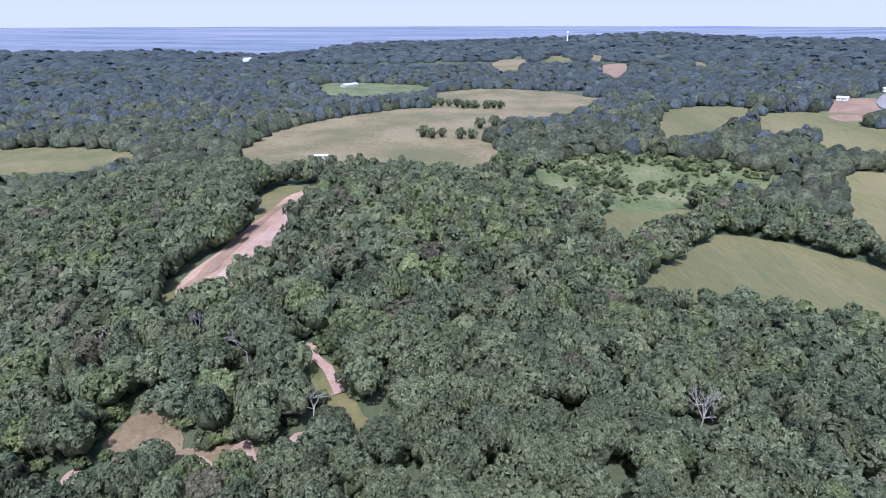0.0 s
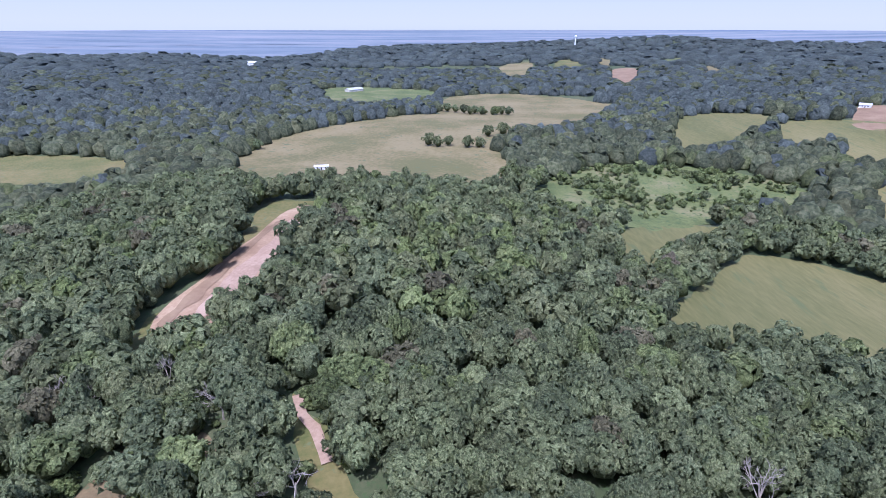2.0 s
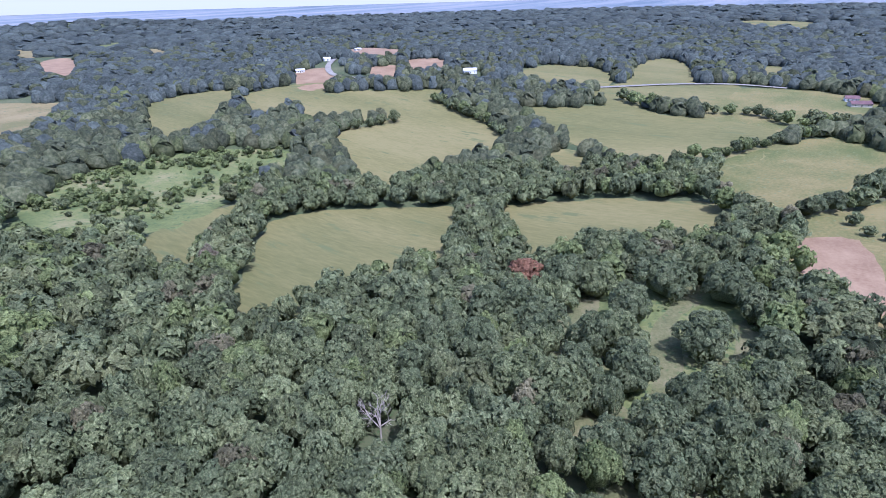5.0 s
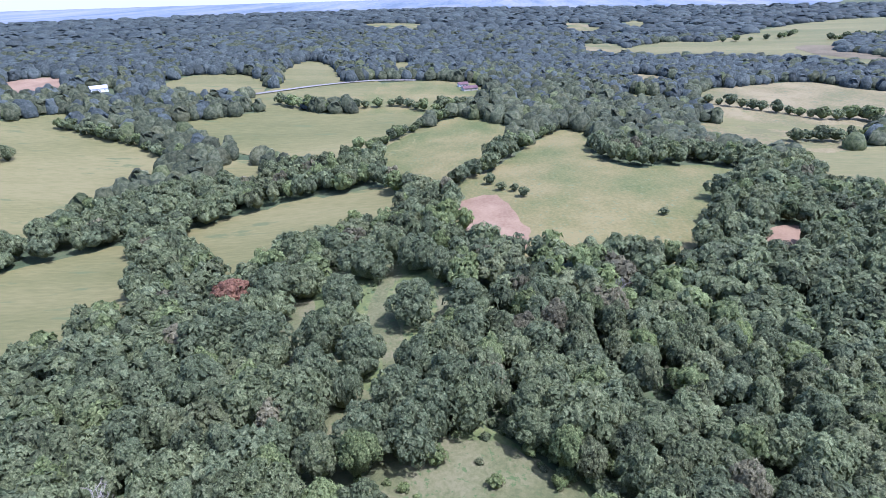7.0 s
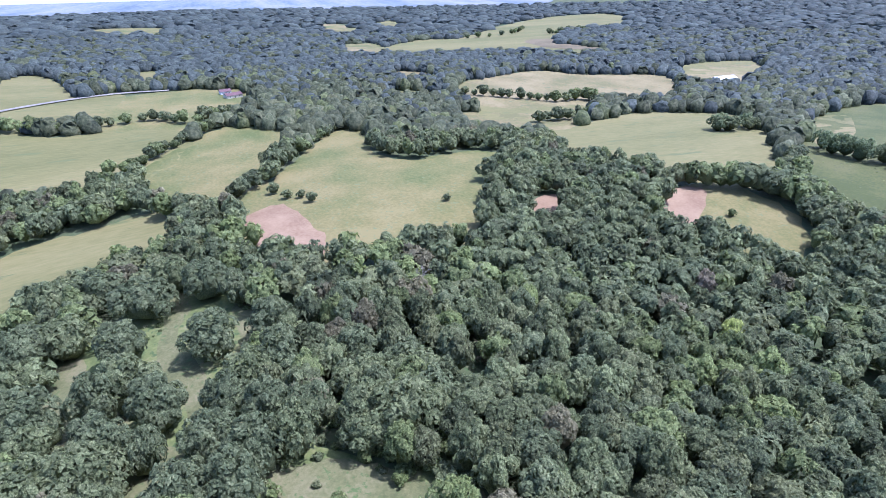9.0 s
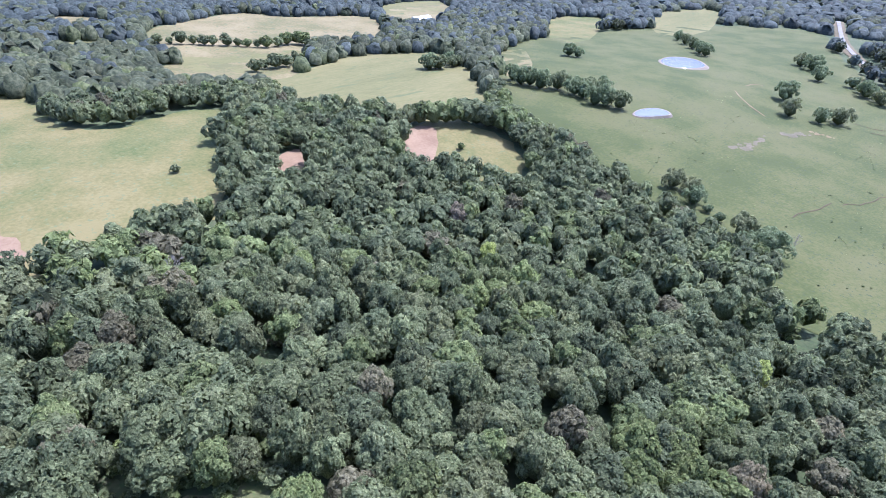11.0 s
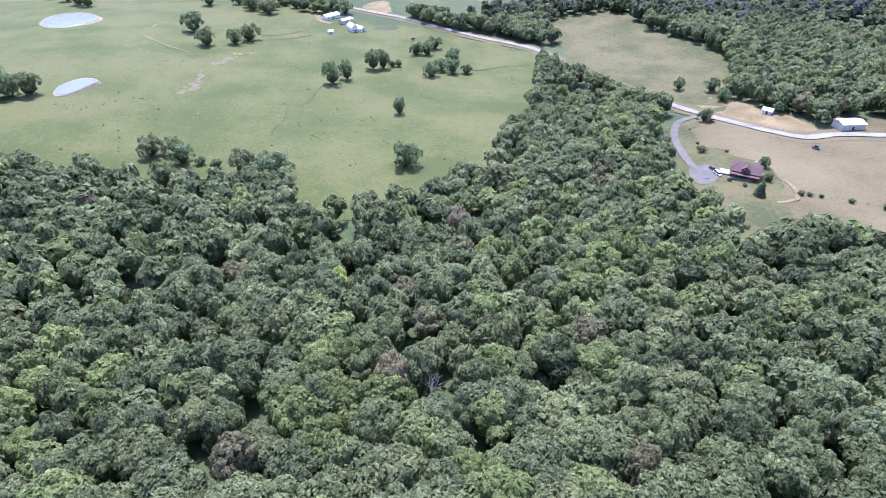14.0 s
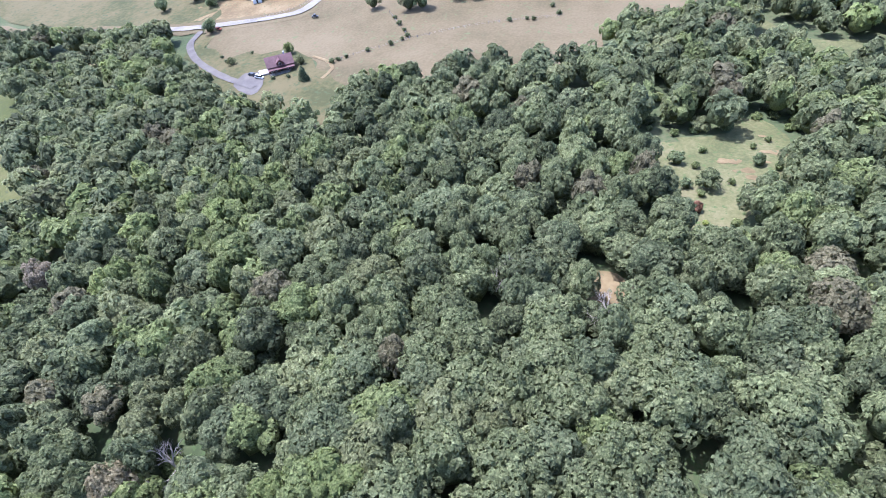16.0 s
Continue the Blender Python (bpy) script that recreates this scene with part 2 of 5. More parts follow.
# one sheet of ground, fine near the middle and coarse far out
n = 230
u = np.linspace(-1, 1, n)
line = 130 * np.sinh(u * math.asinh(4900 / 130))
gx, gy = np.meshgrid(line + 40, line, indexing="ij")
keep = np.stack([gx, gy, ground(gx, gy)], -1).reshape(-1, 3)
i, j = np.meshgrid(np.arange(n - 1), np.arange(n - 1), indexing="ij")
q = (i * n + j).ravel()
land = new("ground", grid_mesh("ground", keep, np.stack([q, q + n, q + n + 1, q + 1], 1), [FLOOR], smooth=True))
tagged(land, "dark green and brown woodland floor rolling to the horizon", "ground", kind="structure")


def rounded(points, times=2):
    """Cuts the corners of a closed outline."""
    p = np.array(points, float)
    for _ in range(times):
        q = np.roll(p, -1, 0)
        p = np.stack([0.75 * p + 0.25 * q, 0.25 * p + 0.75 * q], 1).reshape(-1, 2)
    return p


def inside(outline, x, y):
    x, y = np.asarray(x), np.asarray(y)
    hit = np.zeros(x.shape, bool)
    q = np.roll(outline, -1, 0)
    for (ax, ay), (bx, by) in zip(outline, q):
        if ay != by:
            hit ^= ((ay > y) != (by > y)) & (x < (bx - ax) * (y - ay) / (by - ay) + ax)
    return hit


def lift(x, y):
    return 0.16 + 0.0005 * np.hypot(x, y)


KEEP_OUT = [(*(73.2, 121.6), 5), (*(-34.9, 117.0), 5), (*(0.2, -55.5), 5), (*(-67.6, -1.1), 4), (*(-63.1, 26.5), 4), (*(194.2, 147.7), 7), (*(125.5, -119.7), 4), (*(16.9, -112.2), 4), (*(8.8, -63.3), 4), (*(75.4, 13.0), 5), (*(-35.8, -144.4), 4), (*(156.6, -136.6), 4), (-111.4, 147.1, 3.5), (-104.5, 148, 3.5), (-81.9, 155.4, 3), (-62.2, 144.2, 3)]   # x, y, radius kept for marked trees
FAR_HOUSES = [(611.6, -606.9), (716.6, 62.2), (696.4, 52.5), (518.7, 720.6), (918.9, 1016.9), (621.2, 778.5), (643.1, 502.3), (-181.9, 1119.1), (-593.1, 1741.8)]
KEEP_OUT += [(x - k * x / math.hypot(x, y), y - k * y / math.hypot(x, y), 20) for x, y in FAR_HOUSES for k in (0, 20, 40)]
OAKS = [(224, 69, 24), (177, 66, 22), (220, 94, 25), (185, 96, 20), (158, 90, 22), (142, 79, 19), (152, 97, 17), (148, 53, 16), (138, 60, 17), (127, 49, 16), (120, 64, 16), (112, 53, 17), (116, 43, 15), (102, 58, 16), (102, 70, 17), (116, 92, 21), (129, 91, 17), (115, 104, 21), (162, 133, 25), (152, 117, 23), (151, 139, 22), (113, 14, 21), (118, 24, 17), (123, 38, 14), (239, 84, 20), (240, 113, 23), (240, 129, 22), (211, 57, 15), (198, 130, 25), (202, 117, 18), (178, 45, 20), (154, 44, 18), (124, 125, 23), (123, 80, 11)]   # x, y, width of each old oak
KEEP_OUT += [(x, y, 0.42 * w) for x, y, w in OAKS]
AREAS = []
CLEAR = []   # outlines where no forest stands


def field(name, points, mat, label, category="field", layer=0, clear=True, wobble=2.0, extra=0.0, grow=0.0, front=0.0, plain=False):
    """A stretch of open land laid on the ground along its rounded outline."""
    out = rounded(points)
    size = np.hypot(*(out.max(0) - out.min(0)))
    rng = np.random.default_rng(len(name) * 7 + len(points))
    far = np.hypot(*out.mean(0))
    if wobble:
        out = out + rng.normal(0, min(wobble, size * 0.012), out.shape)
    if clear:   # open ground widened, and stretched toward the camera so trees don't hide it
        grow += 8 if far > 600 else 0
        front += min(110, (0.075 if far > 850 else 0.045) * far) if far > 600 else 0
        off = out - out.mean(0)
        off = off / np.hypot(off[:, 0], off[:, 1])[:, None]
        way = out.mean(0) - (10, 20)
        way = way / np.hypot(*way)
        if not plain:   # a plain keeps its own outline
            out = out + off * grow - way * (front * np.clip(-(off @ way) * 1.6 + 0.2, 0, 1))[:, None]
        CLEAR.append(out)
    AREAS.append(out)
    bm = bmesh.new()
    bm.faces.new([bm.verts.new((x, y, 0)) for x, y in out])
    bmesh.ops.triangulate(bm, faces=bm.faces[:])
    step = max(6.0, far * 0.045)
    lo, hi = out.min(0), out.max(0)
    for axis in (0, 1):
        way = Vector((1, 0, 0)) if axis == 0 else Vector((0, 1, 0))
        for v in np.arange(lo[axis] + step / 2, hi[axis], step):
            bmesh.ops.bisect_plane(bm, geom=bm.verts[:] + bm.edges[:] + bm.faces[:], plane_co=way * v, plane_no=way)
    for v in bm.verts:
        v.co.z = float(ground(v.co.x, v.co.y) + lift(v.co.x, v.co.y) * (1 + layer * 0.6) + extra)
    bmesh.ops.recalc_face_normals(bm, faces=bm.faces[:])
    for f in bm.faces:
        if f.normal.z < 0:
            f.normal_flip()
        f.smooth = True
    ob = part(name, bm, mat)
    return tagged(ob, label, category, kind="structure")


def smooth_line(points, step=4.0):
    """A curve through points, about every step metres."""
    p = np.array(points, float)
    p = np.concatenate([[2 * p[0] - p[1]], p, [2 * p[-1] - p[-2]]])
    out = []
    for k in range(1, len(p) - 2):
        m = max(2, int(np.hypot(*(p[k + 1] - p[k])) / step))
        t = (np.arange(m) / m)[:, None]
        a, b, c, d = p[k - 1], p[k], p[k + 1], p[k + 2]
        out.append(0.5 * (2 * b + (c - a) * t + (2 * a - 5 * b + 4 * c - d) * t * t + (3 * b - a - 3 * c + d) * t ** 3))
    return np.concatenate(out + [p[-2:-1]])


ROADS = []


def road(name, points, width, mat, label, layer=3, verge=2.0, category="road"):
    """A strip that follows the land along a curve, with a slightly ragged edge."""
    c = smooth_line(points)
    d = np.gradient(c, axis=0)
    d /= np.hypot(d[:, 0], d[:, 1])[:, None]
    side = np.stack([-d[:, 1], d[:, 0]], 1)
    rng = np.random.default_rng(len(points))
    ROADS.append((c, width / 2 + verge))
    cols = [-1.0, -0.35, 0.35, 1.0]
    rows = []
    for k in cols:
        w = k * width / 2 * (1 + (rng.normal(0, 0.07, len(c)) if abs(k) == 1 else 0))
        p = c + side * np.reshape(w, (-1, 1))
        rows.append(np.stack([p[:, 0], p[:, 1], ground(p[:, 0], p[:, 1]) + lift(p[:, 0], p[:, 1]) * (1 + layer * 0.6) + (0.06 if abs(k) < 1 else 0)], 1))
    v = np.stack(rows, 1).reshape(-1, 3)
    m, w = len(c), len(cols)
    i, j = np.meshgrid(np.arange(m - 1), np.arange(w - 1), indexing="ij")
    q = (i * w + j).ravel()
    ob = new(name, grid_mesh(name, v, np.stack([q, q + w, q + w + 1, q + 1], 1), [mat], smooth=True))
    return tagged(ob, label, category, kind="structure")


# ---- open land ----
field("river_plain", [(-1852, 2011), (-1613, 2088), (-1282, 2050), (-1064, 2233), (-718, 1996), (-520, 2164), (-476, 2640), (-123, 2880), (316, 3360), (377, 4026), (-329, 4042), (-1452, 3894), (-2349, 3534), (-2931, 3228)], HAZED_PLAIN, "flat river plain with far fields, haze painted in", "plain", wobble=0, plain=True)
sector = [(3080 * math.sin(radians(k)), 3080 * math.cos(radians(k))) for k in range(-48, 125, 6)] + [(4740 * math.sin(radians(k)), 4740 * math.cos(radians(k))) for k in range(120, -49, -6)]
field("river_plain", sector, HAZED_PLAIN, "flat plain beyond wooded hills, haze painted in", "plain", wobble=0, layer=1, plain=True)
field("grass_strip", [(-119, 192), (-110, 220), (-102, 246), (-100, 264), (-114, 306), (-109, 340), (-83, 345), (-73, 334), (-68, 310), (-78, 273), (-77, 245), (-82, 209), (-88, 185), (-109, 183)], MEADOW, "yellow-green grass bordering a graded dirt strip", "grass", front=9)
field("dirt_strip", [(-110, 186), (-105, 224), (-98, 271), (-93, 318), (-86, 332), (-72, 322), (-71, 313), (-79, 304), (-80, 276), (-79, 261), (-78, 249), (-81, 228), (-83, 206), (-86, 186)], BEIGE_DIRT, "long strip of freshly graded pinkish beige bare earth", "dirt", layer=1, clear=False, wobble=0.8)
field("pale_strip", [(-97, 196), (-91, 244), (-86, 269), (-86, 302), (-82, 314), (-79, 306), (-81, 276), (-80, 249), (-83, 227), (-86, 200)], PALE_DIRT, "pale graded band along the dirt strip", "dirt", layer=2, clear=False, wobble=0.8)
field("brown_strip", [(-107, 192), (-102, 228), (-96, 268), (-93, 300), (-91, 296), (-93, 262), (-97, 222), (-101, 192)], PINK_DIRT, "reddish brown band of churned earth", "dirt", layer=2, clear=False, wobble=0.8)
field("large_meadow", [(-200, 500), (-196, 543), (-195, 615), (-137, 706), (-81, 783), (-27, 819), (86, 807), (140, 783), (111, 747), (88, 628), (39, 555), (63, 507), (40, 406), (18, 384), (-40, 377), (-73, 374), (-108, 370), (-124, 347)], TAN_MEADOW, "large rolling dry tan and green meadow", "meadow")
field("upper_meadow", [(-14, 1057), (96, 1117), (189, 1048), (270, 892), (229, 862), (115, 692), (76, 717), (69, 803), (-3, 826)], TAN_MEADOW, "tan hay meadow beyond a tree belt", "meadow")
field("farm_meadow", [(-256, 1154), (-172, 1206), (-36, 1169), (-30, 1073), (-144, 944), (-204, 986)], SCRUB, "green meadow round a far farmhouse", "meadow")
field("woodland_meadow", [(-465, 530), (-408, 542), (-323, 532), (-291, 506), (-301, 437), (-328, 436), (-397, 454)], MEADOW, "narrow dry meadow between dark woods", "meadow")
for k, pts in enumerate([[(141, 1693), (276, 1867), (195, 1477), (150, 1470)], [(316, 1755), (396, 1947), (397, 1738), (337, 1624)], [(494, 2003), (553, 1937), (479, 1742)], [(437, 1574), (529, 1617), (428, 1312), (365, 1286)], [(720, 1659), (719, 1532), (640, 1405)], [(631, 1866), (870, 2105), (696, 1778)], [(675, 1178), (696, 1103), (602, 1002)]]):
    field("hill_meadow", pts, [TAN_MEADOW, MEADOW, TAN_MEADOW, PINK_DIRT, TAN_MEADOW, SCRUB, MEADOW][k], "small pale clearing on a wooded hillside", "meadow", wobble=0)
for pts in ([(917, 1073), (1012, 1067), (905, 854), (729, 710), (690, 793)], [(670, 643), (714, 623), (694, 583), (634, 599)], [(589, 645), (627, 630), (579, 603), (565, 617)], [(518, 731), (566, 720), (521, 657), (486, 674)]):
    field("bare_ground", pts, PINK_DIRT, "bare pinkish earth cleared on a hill", "dirt", wobble=1)
field("middle_field", [(322, 787), (415, 712), (362, 667), (280, 594), (239, 595)], CROP_SOY, "pale green field inside woods", "field")
field("slope_field", [(426, 602), (483, 555), (504, 517), (556, 481), (508, 456), (460, 485), (400, 507), (387, 549)], CROP_SOY, "green field on a gentle slope", "field")
field("rolling_field", [(349, 472), (425, 440), (457, 482), (514, 428), (456, 325), (396, 292), (353, 318), (318, 320), (288, 323), (274, 340), (322, 413)], CROP_SOY, "green striped crop field below a hedge", "field")
field("long_field", [(522, 366), (564, 315), (596, 262), (590, 229), (572, 205), (584, 155), (564, 99), (473, 91), (425, 119), (408, 166), (412, 189), (495, 318)], CROP_SOY, "long pale green field between hedgerows", "field")
field("gap_field", [(433, 271), (441, 230), (380, 202), (355, 216)], CROP_SOY, "small field gap among trees", "field")
field("tan_field", [(448, 130), (506, 99), (553, 70), (561, 62), (534, 30), (510, -3), (477, 7), (439, 27), (409, 29), (322, 40), (315, 55), (327, 73), (352, 84), (361, 110)], MEADOW, "olive tan field bordered by trees", "field")
field("valley_field", [(196, 341), (238, 321), (267, 279), (289, 259), (241, 222), (191, 194), (175, 203), (161, 204), (142, 214), (112, 207), (101, 205), (82, 204), (115, 263), (136, 280), (174, 331)], CROP_SOY, "olive green crop field in a wooded valley", "field")
field("notch_field", [(104, 348), (137, 373), (164, 382), (197, 378), (181, 355), (158, 349), (142, 337), (104, 272), (91, 271)], CROP_SOY, "narrow olive field beside a tree clump", "field")
field("bend_field", [(302, 230), (326, 198), (344, 163), (345, 140), (358, 98), (292, 90), (277, 107), (267, 125), (255, 143), (223, 150), (217, 155), (227, 171), (277, 215)], CROP_SOY, "curved olive green field along woods", "field")
SCRUB_EDGE = [(54, 400), (92, 470), (120, 500), (150, 516), (200, 520), (250, 508), (296, 472), (291, 436), (255, 420), (200, 408), (150, 386), (110, 380), (76, 378)]
field("scrub_meadow", SCRUB_EDGE, SCRUB, "bright green scrubby meadow dotted with bushes", "meadow", grow=2, front=18)
for k, pts in enumerate([[(732, 308), (953, 361), (971, 313), (779, 237), (736, 270)], [(683, 448), (789, 450), (792, 366), (699, 325), (677, 391)], [(968, 195), (997, 161), (823, 159)], [(677, 209), (739, 171), (759, 116), (751, 50), (690, 41), (558, 92), (576, 150)], [(1392, -320), (1545, -443), (1494, -592), (1831, -860), (2053, -1213), (1962, -1433), (1461, -1084), (1492, -839), (1321, -724), (1175, -775), (1055, -687), (1241, -529), (1230, -317)]]):
    field("far_field", pts, [CROP_SOY, CROP_SOY, CROP_SOY, MEADOW, CROP_SOY][k], "green field beyond wooded belts", "field")
for k, pts in enumerate([[(1443, -210), (1404, -296), (1285, -260), (1291, -191)], [(2118, -230), (1951, -352), (1768, -307), (1818, -228)], [(2234, -504), (2102, -547), (1877, -474), (1933, -433)], [(895, -181), (886, -228), (820, -246), (828, -194)], [(792, -676), (770, -817), (714, -786), (662, -703), (684, -609)], [(2170, -243), (2017, -361), (1826, -240)], [(2016, 449), (2032, 235), (1858, 237), (1842, 401)], [(1452, -217), (1413, -304), (1295, -261), (1320, -199)], [(386, -470), (388, -553), (280, -395), (298, -375)], [(693, -133), (675, -199), (647, -182), (659, -132)], [(758, -663), (744, -814), (662, -721), (635, -569)], [(530, -815), (440, -908), (383, -632)], [(421, -1007), (379, -1187), (312, -1080), (317, -836)], [(554, -164), (527, -230), (500, -296), (417, -231), (425, -173), (464, -147)], [(393, 681), (451, 663), (490, 628), (457, 607), (350, 585)]]):
    field("far_clearing", pts, [TAN_MEADOW, MEADOW, CROP_SOY, TAN_MEADOW, CROP_SOY][k % 5], "pale field among far woods", "field", wobble=1)
field("road_field", [(681, 326), (737, 252), (761, 185), (721, 182), (683, 235), (652, 299)], CROP_SOY, "narrow green field below a country road", "field", front=40)
field("tan_strip", [(1337, -643), (1294, -761), (1109, -776), (1040, -700), (1129, -606)], HAY, "tan stubble strip in a far field", "field", layer=1, clear=False)
field("bush_meadow", [(335, 55), (364, 34), (391, 23), (450, -1), (501, -27), (505, -57), (473, -59), (416, -45), (378, -57), (375, -81), (386, -101), (387, -126), (368, -147), (321, -111), (259, -77), (238, -58), (228, -52), (228, -32), (230, 1), (227, 16), (241, 30), (274, 55)], MEADOW, "dry yellow-green meadow curving round a wood", "meadow")
field("dirt_patch", [(311, 54), (324, 35), (305, 22), (276, 17), (259, 12), (232, 20), (246, 34), (268, 50)], PINK_DIRT, "pink bare earth patch at a meadow edge", "dirt", layer=1, clear=False)
field("dirt_gap", [(272, -111), (275, -128), (270, -135), (230, -96)], PINK_DIRT, "small pink bare earth gap among trees", "dirt")
field("ridge_glade", [(251, -191), (260, -212), (256, -238), (245, -249), (215, -247), (179, -233), (158, -192), (174, -187), (189, -186), (201, -182), (205, -169), (214, -162)], MEADOW, "olive grass clearing ringed by woods", "clearing")
field("ridge_dirt", [(251, -192), (258, -210), (253, -226), (235, -213), (204, -170), (213, -162)], PINK_DIRT, "pink bare earth in a clearing", "dirt", layer=1, clear=False)
field("wide_field", [(438, -213), (458, -276), (484, -359), (455, -409), (422, -440), (365, -393), (334, -376), (284, -331), (236, -265), (250, -232), (273, -214), (316, -181), (353, -171)], CROP_SOY, "wide smooth pale green field", "field")
field("belt_field", [(634, -208), (597, -259), (565, -308), (530, -338), (440, -244), (433, -200), (460, -179)], CROP_SOY, "narrow green field between tree belts", "field")
field("stubble_field", [(737, -244), (779, -320), (848, -433), (753, -450), (731, -535), (681, -576), (540, -447), (566, -416), (588, -359), (517, -306), (570, -281), (610, -220)], TAN_MEADOW, "tan stubble field among tree belts", "field")
field("cow_pasture", [(409, -522), (414, -657), (372, -808), (293, -988), (148, -1068), (109, -865), (66, -755), (20, -654), (-27, -640), (-75, -601), (-116, -551), (-153, -498), (-177, -464), (-204, -426), (-173, -372), (-129, -274), (-110, -262), (-84, -234), (-75, -207), (-52, -197), (-36, -177), (-14, -187), (14, -169), (27, -182), (35, -223), (59, -217), (95, -234), (118, -246), (159, -261), (195, -275), (239, -283)], PASTURE, "large bright green grazed pasture", "pasture")
field("corn_field", [(53, -898), (-30, -1010), (-153, -1001), (-298, -996), (-268, -849), (-287, -730), (-286, -637), (-264, -606), (-222, -619), (-175, -586), (-112, -585), (-81, -570), (-61, -607), (-5, -689)], CORN, "dark green corn field with pale grass waterways", "field")
field("dry_meadow", [(-245, -520), (-295, -536), (-343, -527), (-333, -479), (-333, -427), (-343, -380), (-336, -340), (-240, -226), (-228, -273), (-221, -337), (-220, -416)], DRY_GRASS, "dry golden meadow beyond the gravel road", "meadow")
field("hay_field", [(-227, -246), (-241, -218), (-257, -188), (-272, -177), (-272, -156), (-269, -130), (-292, -101), (-301, -71), (-327, -34), (-333, -23), (-223, 3), (-210, -15), (-204, -33), (-210, -41), (-195, -62), (-179, -92), (-159, -108), (-178, -131), (-209, -144), (-201, -161), (-188, -190)], HAY, "mown tan hay field beside a house", "field")
field("hay_field", [(-294, -107), (-308, -55), (-299, -43), (-322, -26), (-335, 17), (-336, 53), (-317, 56), (-270, 34), (-259, 12), (-241, -18), (-218, -17), (-194, -47)], HAY, "mown tan hay field reaching the far woods", "field", layer=0.5)
field("road_clearing", [(-302, -211), (-326, -200), (-336, -170), (-343, -153), (-292, -111), (-266, -125), (-270, -155), (-268, -179)], HAY, "dry grass along a bend of the gravel road", "meadow", front=14)
field("silo_field", [(-320, -165), (-383, -147), (-467, -126), (-507, -114), (-472, -108), (-423, -115), (-378, -95), (-357, -80), (-284, -72), (-257, -90), (-287, -138)], HAY, "dry tan field with a tall silo", "field")
field("yard_slope", [(-236, -258), (-264, -283), (-281, -241), (-286, -198), (-269, -194), (-255, -211)], TAN_DIRT, "rough tan ground beside the gravel road", "dirt")
field("lawn", [(-157, -188), (-172, -205), (-182, -196), (-180, -183), (-173, -156), (-151, -109), (-181, -128), (-201, -136), (-209, -158), (-211, -172), (-197, -184), (-209, -217), (-225, -238), (-211, -234), (-193, -219)], DRY_GRASS, "dry olive lawn round a red-roofed house", "lawn", layer=1, grow=6, front=26)
for pts in ([(-181, 57), (-182, 65), (-170, 73), (-152, 72), (-141, 70), (-132, 67), (-128, 60), (-120, 54), (-111, 61), (-105, 55), (-102, 47), (-96, 43), (-100, 40), (-116, 41), (-129, 39), (-141, 36), (-148, 32), (-155, 22), (-163, 24), (-156, 35), (-163, 44), (-166, 54)], [(-288, 61), (-294, 70), (-274, 80), (-266, 91), (-273, 120), (-245, 116), (-239, 91), (-258, 82), (-255, 69)], [(-191, -9), (-195, -1), (-187, 0), (-179, -6)]):
    field("glade", pts, GLADE, "sunny green grass glade among trees", "clearing", wobble=1, grow=2, front=8)
field("bare_patch", [(-82, 20), (-82, 27), (-76, 28), (-77, 22)], TAN_DIRT, "tan bare earth in a small woodland gap", "dirt", wobble=0.5, grow=2, front=6)
field("bare_patch", [(-104, 45), (-99, 41), (-95, 42), (-99, 47)], TAN_DIRT, "tan bare earth at the end of a glade", "dirt", layer=1, clear=False, wobble=0.5)
field("oak_savanna", [(146, 104), (178, 113), (199, 124), (216, 113), (222, 93), (248, 90), (249, 71), (222, 52), (191, 51), (159, 53), (123, 44), (112, 34), (99, 20), (95, 8), (85, 9), (87, 64), (101, 64), (118, 73), (125, 88)], SCRUB, "rough green grass between scattered old oaks", "clearing", wobble=1)
for pts in ([(147, 110), (162, 113), (180, 120), (197, 125), (200, 118), (191, 110), (181, 111), (160, 106), (144, 103)], [(234, 89), (232, 81), (218, 76), (202, 80), (188, 80), (178, 74), (169, 75), (157, 72), (149, 68), (140, 69), (143, 74), (158, 77), (174, 79), (189, 85), (214, 85)], [(216, 58), (218, 53), (189, 51), (188, 56)], [(126, 88), (129, 80), (126, 74), (118, 74), (115, 79), (112, 83)], [(100, 64), (109, 56), (113, 48), (111, 44), (106, 41), (106, 36), (101, 27), (99, 11), (97, 6), (86, 9), (87, 28), (94, 37), (91, 44), (87, 64)]):
    field("grass_lane", pts, GLADE, "sunny mown grass lane between old oaks", "grass", wobble=0.6, layer=1, grow=4, front=15)
field("track_glade", [(-45, 154), (-40, 147), (-32, 138), (-24, 134), (-22, 131), (-29, 127), (-35, 133), (-39, 140)], MEADOW, "grassy opening with a dirt track", "clearing", wobble=0.6, grow=3, front=18)
for pts in ([(-86, 137), (-82, 122), (-85, 119), (-93, 113), (-82, 108), (-71, 109), (-77, 121)], [(-70, 108), (-64, 109), (-57, 108), (-51, 112), (-49, 106), (-52, 102), (-59, 102), (-61, 99), (-67, 103)], [(-67, 139), (-64, 138), (-58, 129), (-62, 129)]):
    field("dirt_opening", pts, TAN_DIRT, "tan bare earth opening between trees", "dirt", wobble=0.6, grow=1, front=9)
for pts in ([(-67, 106), (-60, 105), (-57, 103), (-61, 100)], [(-55, 107), (-51, 111), (-50, 107), (-51, 103)], [(-40, 110), (-38, 113), (-36, 110)], [(-95, 101), (-94, 105), (-90, 101)]):
    field("rock_patch", pts, PALE_DIRT, "pale broken rock showing between trees", "dirt", layer=1, wobble=0.4, grow=1, front=9)
